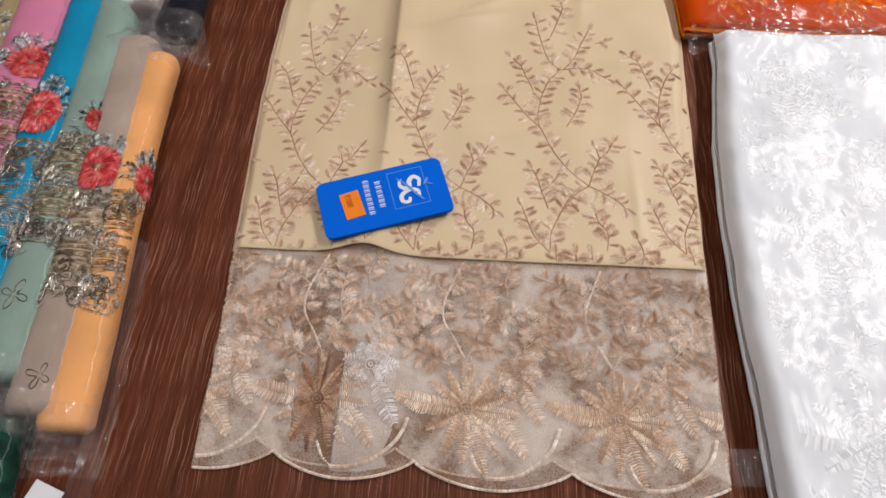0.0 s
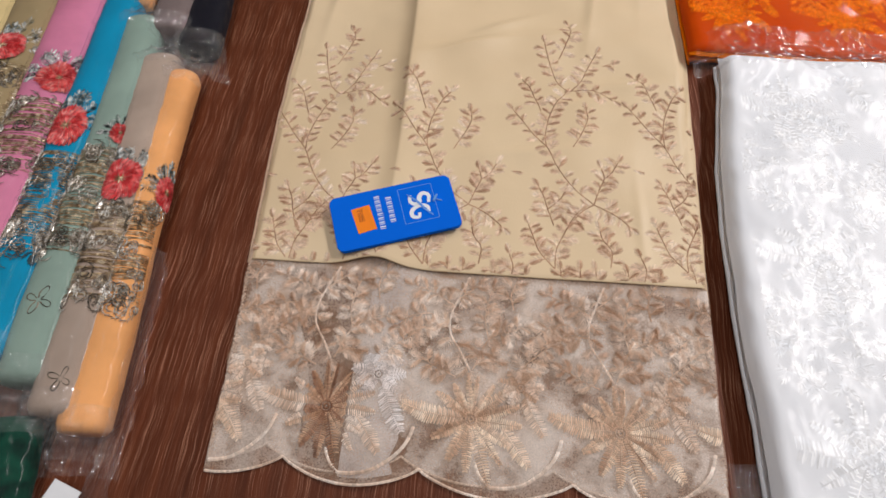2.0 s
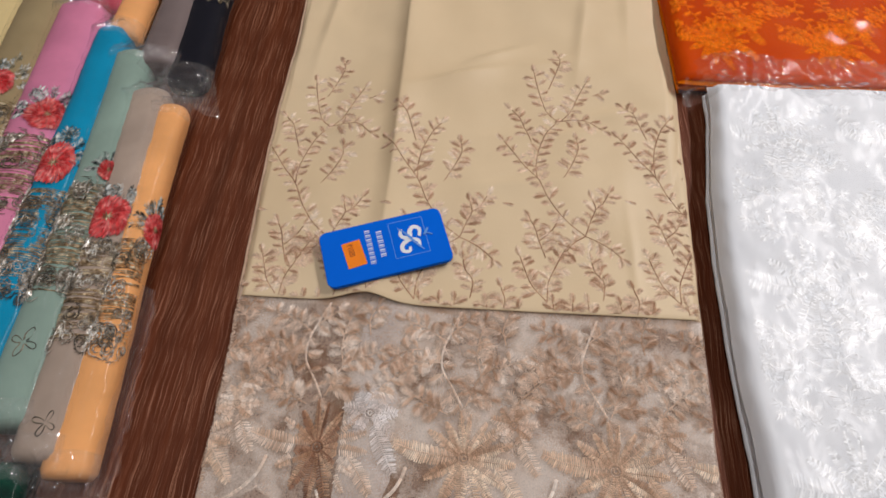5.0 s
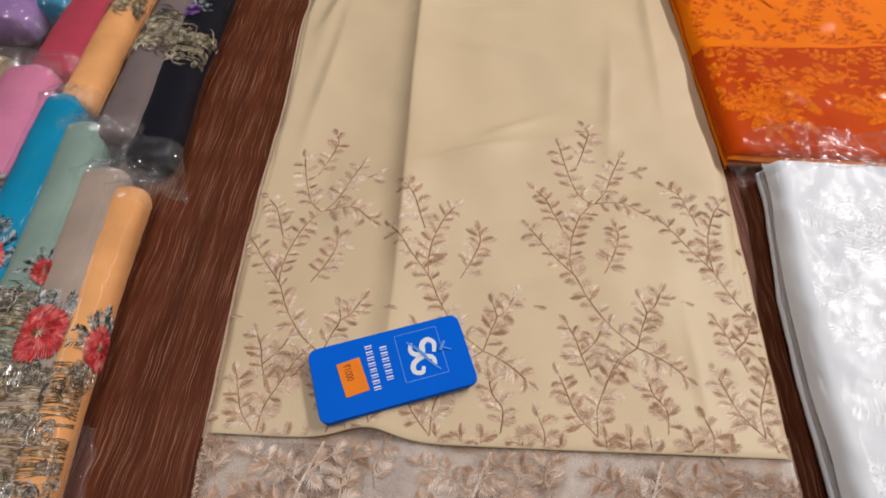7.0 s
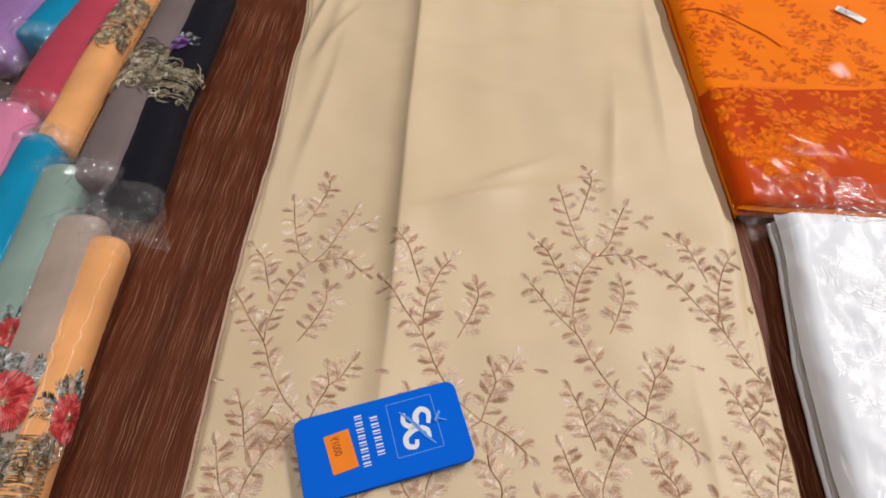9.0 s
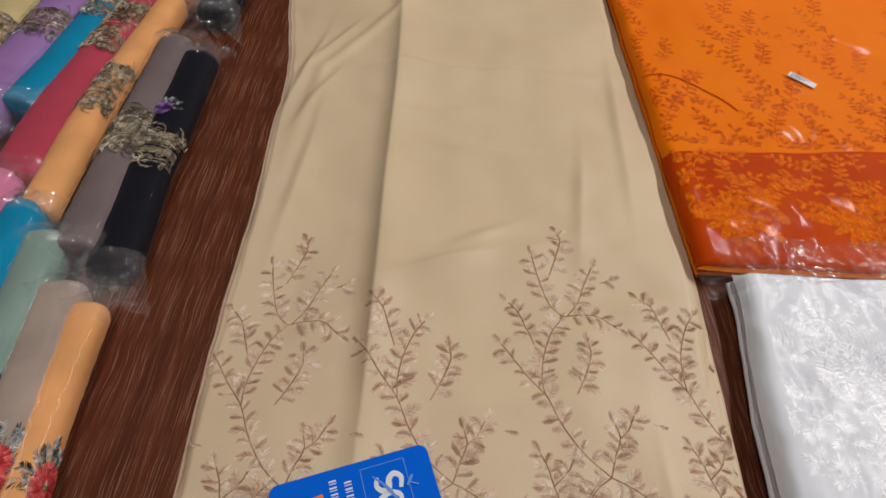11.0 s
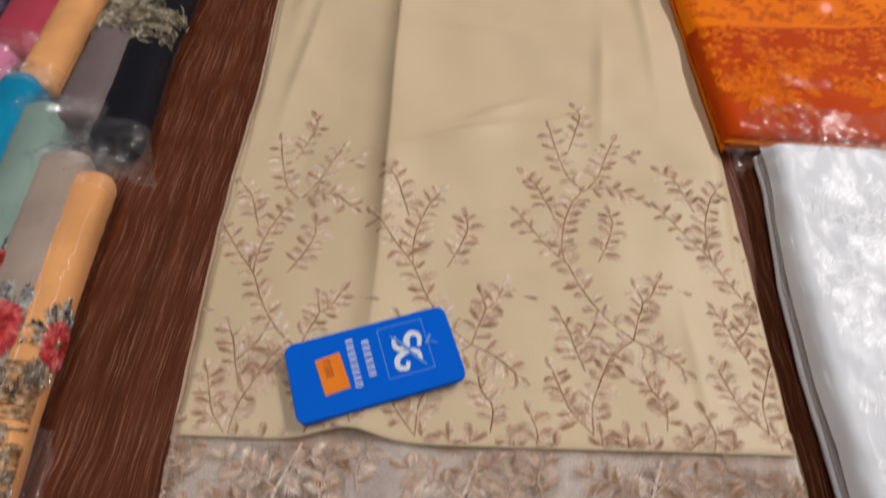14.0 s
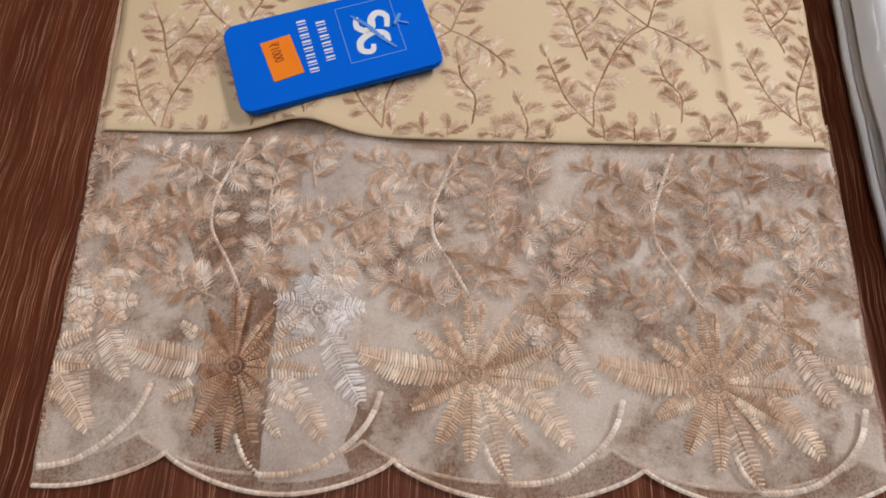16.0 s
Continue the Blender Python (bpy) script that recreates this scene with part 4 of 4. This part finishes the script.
# ---- rolled suits in bags ----
def suit(label, colour, line, wide, high, seed, base=0.0, band=None, rose=None, blooms=(), band_mat=None, rose_mat=None, ends=True):
    """A suit length folded to a long flat roll: body, embroidered band, stitched flowers, and its clear bag."""
    pts = smooth_line([Vector((x, y, 0)) for x, y in line], 0.006)
    n = len(pts) - 1
    total = sum((b - a).length for a, b in zip(pts, pts[1:]))
    w0, w1 = wide
    g = thing("rolled_suit", label, "folded cloth", "rolled suits in bags", at=(pts[n // 2].x, pts[n // 2].y, base))

    def at(t, phi, grow=0.0, flat=1.0):
        """The surface: t along the roll, phi round it (0 is its upper side)."""
        k = min(max(t, 0.0), 1.0) * n
        i = min(int(k), n - 1)
        p = pts[i].lerp(pts[i + 1], k - i)
        d = (pts[i + 1] - pts[i]).normalized()
        if t < 0 or t > 1:
            p = p + d * (t if t < 0 else t - 1) * total
        s = Vector((d.y, -d.x, 0))
        w = (w0 + (w1 - w0) * min(max(t, 0), 1)) / 2
        s_end = min(max(min(t, 1 - t), 0.0) * total / (0.40 * w), 1.0)
        tip = math.sqrt(1 - (1 - s_end) ** 2) if grow == 0 else 1.0
        h = high / 2 * (0.80 + 0.20 * tip) * flat
        c, q = math.cos(phi), math.sin(phi)
        e = 0.80
        rx = (abs(q) ** e) * (1 if q > 0 else -1) * (w * (0.87 + 0.13 * tip) + grow)
        rz = (abs(c) ** e) * (1 if c > 0 else -1) * (h + grow)
        pucker = 0.0006 * wrinkle(t * total * 16, phi * 1.3, 1.0, seed) + 0.0004 * wrinkle(t * total * 60 + phi * 2, phi * 2.5, 1.0, seed + 4, True) ** 2
        out = s * rx + Vector((0, 0, rz))
        return p + out * (1 + pucker / 0.012) + Vector((0, 0, base + high / 2 + 0.001)), out.normalized()

    def tube(t0, t1, nt, grow=0.0, crumple=0.0, around=22):
        v, f = [], []
        for i in range(nt + 1):
            t = t0 + (t1 - t0) * i / nt
            past = max(-t, t - 1, 0)
            flat = 1 - 0.85 * ease(0.0, 0.06, past)
            for j in range(around):
                ph = 2 * math.pi * j / around
                q, nn = at(t, ph, grow, flat)
                if crumple:
                    k = crumple * (0.30 + 2.6 * ease(-0.05, 0.03, past if past else -0.05 + 0.04 * (1 - ease(0, 0.06, min(t, 1 - t)))))
                    q = q + nn * k * wrinkle(q.x * 1.5 + q.z, q.y * 0.8, 48, seed + 9, True)
                    q = q + nn * 0.0007 * wrinkle(q.x + q.z, q.y - q.x, 90, seed + 13, True) ** 3
                    q.z = q.z - past * total * 0.18
                q.z = max(q.z, 0.0009)
                v.append(q)
        for i in range(nt):
            f += [(i * around + j, i * around + (j + 1) % around, (i + 1) * around + (j + 1) % around, (i + 1) * around + j) for j in range(around)]
        if not crumple:
            f += [tuple(reversed(range(around))), tuple(range(nt * around, (nt + 1) * around))]
        return v, f
    part("cloth", tube(0, 1, 70), colour, g)

    def lay(a, b):
        """a: metres along the roll; b: metres round it from its crown."""
        return at(a / total, b / (high * 0.5 + w0 * 0.25))
    half = (w0 + w1) * 0.46
    if band:
        a0, a1 = band[0] * total, band[1] * total
        def proud(d):
            return Threads(lambda a, b: (lambda q: (q[0] + q[1] * d, q[1]))(lay(a, b)))

        def twist(th, pts, w):
            """A twisted cord: short slanting stitches along a line."""
            for p, q in zip(pts, pts[1:]):
                dx, dy = (q[0] - p[0]) * 0.3, (q[1] - p[1]) * 0.3
                th.stitch((p[0] - dy - dx, p[1] + dx - dy), (q[0] + dy + dx, q[1] - dx + dy), w, 0.0013)
        # close rows of thread wound across the roll
        th = proud(0.0005)
        span = a1 - a0
        for i in range(int(span / 0.0007)):
            a = a0 + 0.0007 * (i + random.uniform(-0.45, 0.45))
            f = (a - a0) / span
            if (0.34 < f < 0.48 or f > 0.72) and random.random() < 0.62:
                continue
            lean, wob = random.uniform(-0.0035, 0.0035), random.uniform(0, 6.28)
            j0, j1 = random.choice((0, 0, 0, 2)), random.choice((12, 12, 12, 9))
            for j in range(j0, j1):
                b0, b1 = -half + 2 * half * j / 12, -half + 2 * half * (j + 1) / 12
                th.stitch((a + lean * j / 12 + 0.0006 * math.sin(wob + 0.8 * j), b0), (a + lean * (j + 1) / 12 + 0.0006 * math.sin(wob + 0.8 * j + 0.8), b1), 0.00036, 0.0009)
        band_part = part("embroidered_band", th.out(), band_mat or GOLD, g, "dense gold thread rows", smooth=False)
        # scrolls and open flowers in twisted silvery cord, thinning out towards the band's lower end
        for dark, count in ((True, int(span * 170)), (False, int(span * 480))):
            th = proud(0.0012)
            for i in range(count):
                f = random.choice((random.uniform(0.0, 0.16), random.uniform(0.30, 0.50), random.uniform(0.66, 1.06), random.uniform(0.75, 1.0)))
                c = (a0 + span * f, random.uniform(-half * 0.95, half * 0.95))
                r, turn = random.uniform(0.0022, 0.0052), random.uniform(0, 6.28)
                for shrink in (1.0, 0.55):
                    m = 14 if shrink == 1.0 else 9
                    twist(th, [(c[0] + shrink * r * math.cos(turn + 5.6 * q / m) * (1 + 0.15 * math.sin(3 * q)), c[1] + shrink * r * math.sin(turn + 5.6 * q / m)) for q in range(m + 1)], 0.00034)
                tail = [(c[0] + r * (1 + 0.35 * q) * math.cos(turn - 0.35 * q), c[1] + r * (1 + 0.35 * q) * math.sin(turn - 0.35 * q)) for q in range(6)]
                twist(th, tail, 0.00034)
            part("scroll_stitching", th.out(), DARK if dark else SILVER if band_mat is None else CREAM, band_part, "dark cord scrolls" if dark else "raised silvery scroll stitches", smooth=False)
    for a, b, size in (rose or ()):
        th = Threads(lambda p, q: (lambda k: (k[0] + k[1] * 0.0016, k[1]))(lay(p, q)))
        a *= total
        for ring, cnt, lift in ((1.0, 62, 0.0012), (0.76, 48, 0.0022), (0.52, 34, 0.0024), (0.28, 16, 0.0008)):
            for i in range(cnt):
                p = 6.2832 * (i + 0.5 * ring) / cnt
                r1 = size * ring * (1 + 0.10 * abs(math.sin(p * 2.5 + seed + 2 * ring)) - 0.04) * random.uniform(0.94, 1.05)
                r0 = r1 - size * 0.32
                th.shade = 1 if random.random() < 0.55 * ring - 0.15 else 0
                th.stitch((a + r0 * math.cos(p), b + r0 * math.sin(p)), (a + r1 * math.cos(p + 0.10), b + r1 * math.sin(p + 0.10)), size * 0.05, lift)
        bloom = stitched("stitched_rose", th, (RED, ROSE_PINK) if rose_mat is None else (rose_mat,), g, "red stitched rose" if rose_mat is None else "purple stitched flower")
        th = Threads(lay)
        for i in range(9):
            p = 3.14 + (i - 4) * 0.36
            th.leaf((a + size * 0.9 * math.cos(p), b + size * 0.9 * math.sin(p)), p + random.uniform(-0.3, 0.3), size * random.uniform(0.8, 1.2), size * 0.30, 10, h=0.0014)
        stitched("rose_leaves", th, (TEAL, LEAF_WHITE), bloom, "dark and white stitched leaves")
        th = Threads(lambda p, q: (lambda k: (k[0] + k[1] * 0.0022, k[1]))(lay(p, q)))
        for i in range(9):
            th.stitch((a, b), (a + size * 0.22 * math.cos(0.7 * i), b + size * 0.22 * math.sin(0.7 * i)), 0.0004, 0.0012)
        part("rose_heart", th.out(), DARK if rose_mat else GOLD, bloom, "olive stitched heart", smooth=False)
    for a, b, size in blooms:
        th = Threads(lay)
        for i in range(4):
            p = 0.35 + 1.5708 * i
            loop = [(a * total + size * 1.5 * (r := 0.15 + math.sin(math.pi * q / 10)) * math.cos(p + 0.55 * (q / 5 - 1)), b + size * 1.5 * r * math.sin(p + 0.55 * (q / 5 - 1))) for q in range(11)]
            for q0, q1 in zip(loop, loop[1:]):
                th.stitch(q0, q1, 0.00048, 0.0012)
        part("outline_flower", th.out(), DARK, g, "thin dark outlined flower", smooth=False)
    if ends:
        sack = film = part("bag", tube(-0.02, 1.02, 110, 0.0026, 0.0011, 30), FILM, g, "clear crinkled plastic bag")
        film.visible_shadow = False
    for far in ((0, 1) if ends else ()):
        t0 = 0.985 if far else 0.015
        mid, _ = at(t0, 0)
        d = (pts[-1] - pts[-2]).normalized() if far else (pts[0] - pts[1]).normalized()
        s = Vector((d.y, -d.x, 0))
        wide_end = (w1 if far else w0) * 1.25

        def crumple(u, v):
            p = mid + d * (0.040 * v - 0.010) + s * (u - 0.5) * wide_end * (1 + 0.25 * v)
            z = base + high * (1.02 - 0.80 * ease(0.15, 1.0, v)) - high * 0.5 * (2 * u - 1) ** 4 + 0.0035
            z += (0.0070 * wrinkle(p.x * 1.3, p.y, 50, seed + 20 + far, True) ** 3 + 0.0040 * wrinkle(p.x - p.y, p.y, 95, seed + 24 + far, True) ** 3) * (0.35 + v)
            return p.x, p.y, max(z, 0.0012)
        film = part("bag_end", sheet(36, 30, crumple), HEAVY_FILM, sack, "crumpled clear bag end")
        film.visible_shadow = False
    return g


def bag_seam(line, wide, seed):
    """The flat welded edge of a bag, lying on the table beside its roll."""
    pts = smooth_line([Vector((x, y, 0)) for x, y in line], 0.003)

    def skin(u, v):
        k = v * (len(pts) - 1)
        p = pts[int(k)]
        z = 0.0012 + 0.016 * (1 - ease(0, 0.75, u)) + 0.0045 * max(0, wrinkle(p.x + u * wide, p.y, 85, seed, True)) ** 2 * (0.4 + u)
        return p.x + wide * u + 0.0025 * wrinkle(0, p.y, 45, seed), p.y, z
    return sheet(12, len(pts) - 1, skin)


def suit_cloth(name, c, rough=0.75):
    return cloth(name, tuple(q * 0.88 for q in c), tuple(min(q * 1.1, 1) for q in c), rough=rough, sheen=0.03, patch=25.0)


def suits():
    peach, taupe = suit_cloth("peach_cloth", (0.88, 0.42, 0.16)), suit_cloth("taupe_cloth", (0.42, 0.33, 0.27))
    sage, blue = suit_cloth("sage_cloth", (0.26, 0.36, 0.31)), suit_cloth("turquoise_cloth", (0.0, 0.26, 0.46))
    pink, navy = suit_cloth("pink_cloth", (0.66, 0.22, 0.36)), suit_cloth("navy_cloth", (0.005, 0.005, 0.011))
    mauve, rose = suit_cloth("mauve_cloth", (0.20, 0.155, 0.15)), suit_cloth("rose_red_cloth", (0.52, 0.06, 0.10))
    lilac, yellow = suit_cloth("lilac_cloth", (0.36, 0.20, 0.46)), suit_cloth("pale_yellow_cloth", (0.66, 0.52, 0.26))
    khaki = suit_cloth("khaki_cloth", (0.34, 0.26, 0.14))
    # front row, far end first
    front = suit("peach cloth rolled long with gold embroidery in a clear bag", peach, [(-0.2630, 0.262), (-0.2575, 0.155), (-0.2465, 0.048), (-0.2405, -0.034)], (0.026, 0.031), 0.026, 1.0,
         band=(0.45, 0.735), rose=[(0.405, -0.027, 0.0135)])
    film = part("bag_seam", bag_seam([(-0.239, 0.10), (-0.234, 0.05), (-0.228, 0.0), (-0.225, -0.04), (-0.228, -0.09)], 0.009, 51.0), HEAVY_FILM, front, "flat welded bag edge")
    film.visible_shadow = False
    suit("taupe cloth rolled long with a red rose in a clear bag", taupe, [(-0.286, 0.276), (-0.272, 0.160), (-0.266, 0.060), (-0.260, -0.026)], (0.036, 0.034), 0.029, 2.0,
         band=(0.50, 0.765), rose=[(0.435, 0.000, 0.0168)], blooms=[(0.93, -0.004, 0.005)])
    suit("sage green cloth rolled long with embroidered band in a clear bag", sage, [(-0.313, 0.318), (-0.297, 0.165), (-0.293, 0.065), (-0.286, -0.008)], (0.032, 0.036), 0.031, 3.0,
         band=(0.45, 0.72), rose=[(0.40, -0.016, 0.010)], blooms=[(0.83, 0.0, 0.006)])
    suit("turquoise cloth rolled long with red rose, clear bag", blue, [(-0.338, 0.345), (-0.328, 0.205), (-0.324, 0.10), (-0.318, 0.005)], (0.032, 0.036), 0.033, 4.0,
         band=(0.53, 0.79), rose=[(0.465, 0.000, 0.0178)])
    suit("pink cloth rolled long with gold band, clear bag", pink, [(-0.378, 0.375), (-0.364, 0.21), (-0.358, 0.12), (-0.352, 0.02)], (0.046, 0.046), 0.034, 5.0, band=(0.46, 0.66), rose=[(0.385, -0.014, 0.0175)])
    suit("khaki cloth rolled long with a red rose in a clear bag", khaki, [(-0.418, 0.385), (-0.405, 0.24), (-0.400, 0.13), (-0.395, 0.03)], (0.046, 0.046), 0.034, 6.0, band=(0.40, 0.75), rose=[(0.34, 0.004, 0.017)])
    suit("pale yellow cloth rolled long in a clear bag", yellow, [(-0.462, 0.39), (-0.450, 0.24), (-0.445, 0.10)], (0.05, 0.05), 0.034, 7.0, band=(0.4, 0.7))
    # back row
    suit("navy cloth rolled long with purple flower in a clear bag", navy, [(-0.270, 0.552), (-0.268, 0.455), (-0.268, 0.385), (-0.260, 0.290)], (0.034, 0.036), 0.026, 11.0,
         band=(0.47, 0.62), band_mat=CREAM, rose=[(0.36, 0.008, 0.010)], rose_mat=PURPLE)
    suit("grey mauve cloth rolled long in a clear bag", mauve, [(-0.297, 0.570), (-0.294, 0.45), (-0.294, 0.40), (-0.290, 0.305)], (0.034, 0.038), 0.029, 12.0, band=(0.45, 0.64), band_mat=CREAM)
    suit("peach cloth rolled long with embroidered band in a clear bag", peach, [(-0.322, 0.640), (-0.330, 0.53), (-0.335, 0.448), (-0.331, 0.336)], (0.028, 0.030), 0.031, 13.0, band=(0.42, 0.62), band_mat=CREAM)
    suit("rose red cloth rolled long in a clear bag", rose, [(-0.348, 0.670), (-0.362, 0.53), (-0.366, 0.45), (-0.362, 0.370)], (0.034, 0.046), 0.032, 14.0, band=(0.18, 0.45), band_mat=GOLD)
    suit("turquoise cloth rolled long in a clear bag", blue, [(-0.380, 0.680), (-0.388, 0.56), (-0.398, 0.455)], (0.034, 0.036), 0.033, 15.0, band=(0.25, 0.4))
    suit("lilac cloth rolled long in a clear bag", lilac, [(-0.425, 0.700), (-0.428, 0.56), (-0.432, 0.43)], (0.046, 0.05), 0.034, 16.0, band=(0.4, 0.55))
    suit("pale yellow cloth rolled long in a clear bag", yellow, [(-0.475, 0.72), (-0.478, 0.56), (-0.48, 0.44)], (0.05, 0.05), 0.034, 17.0, band=(0.5, 0.7))
    for k, (c, w) in enumerate(((pink, "pink"), (taupe, "taupe"), (rose, "rose red"))):
        suit(w + " cloth rolled long in a clear bag", c, [(-0.53 - 0.05 * k, 0.74), (-0.53 - 0.05 * k, 0.42)], (0.05, 0.05), 0.034, 20.0 + k)
    # far row
    for k, (c, w) in enumerate(((navy, "navy"), (peach, "peach"), (rose, "rose red"), (sage, "sage green"), (blue, "turquoise"), (lilac, "lilac"))):
        suit(w + " cloth rolled long in a clear bag", c, [(-0.27 - 0.038 * k, 0.93 + 0.012 * k), (-0.275 - 0.04 * k, 0.62 + 0.03 * k)], (0.038, 0.040), 0.030, 30.0 + k, band=(0.5, 0.65))
    green = cloth("dark_green_velvet", (0.002, 0.010, 0.009), (0.006, 0.075, 0.045), rough=0.8, sheen=0.03, patch=70.0)
    suit("dark green velvet cloth rolled short in a clear bag", green, [(-0.288, -0.030), (-0.280, -0.075), (-0.272, -0.15)], (0.040, 0.044), 0.024, 41.0)
    suit("dark green velvet cloth rolled short in a clear bag", green, [(-0.335, -0.02), (-0.325, -0.15)], (0.045, 0.045), 0.024, 42.0)
    for x, y, r in ((-0.292, -0.058, 14), (-0.246, -0.076, -18)):
        lab = thing("paper_label", "plain white paper label tucked in a bag end", "label", at=(x, y, 0.02))
        m = pose(x, y, 0.027 if x < -0.27 else 0.006, 0, 0, r)
        v, f = box(-0.010, 0.010, -0.013, 0.013, 0, 0.0008, 0.0002)
        part("card", ([m @ Vector(q) for q in v], f), PAPER, lab, smooth=False)


room()
table()
garment()
hang_tag()
white_garment()
orange_garment()
suits()
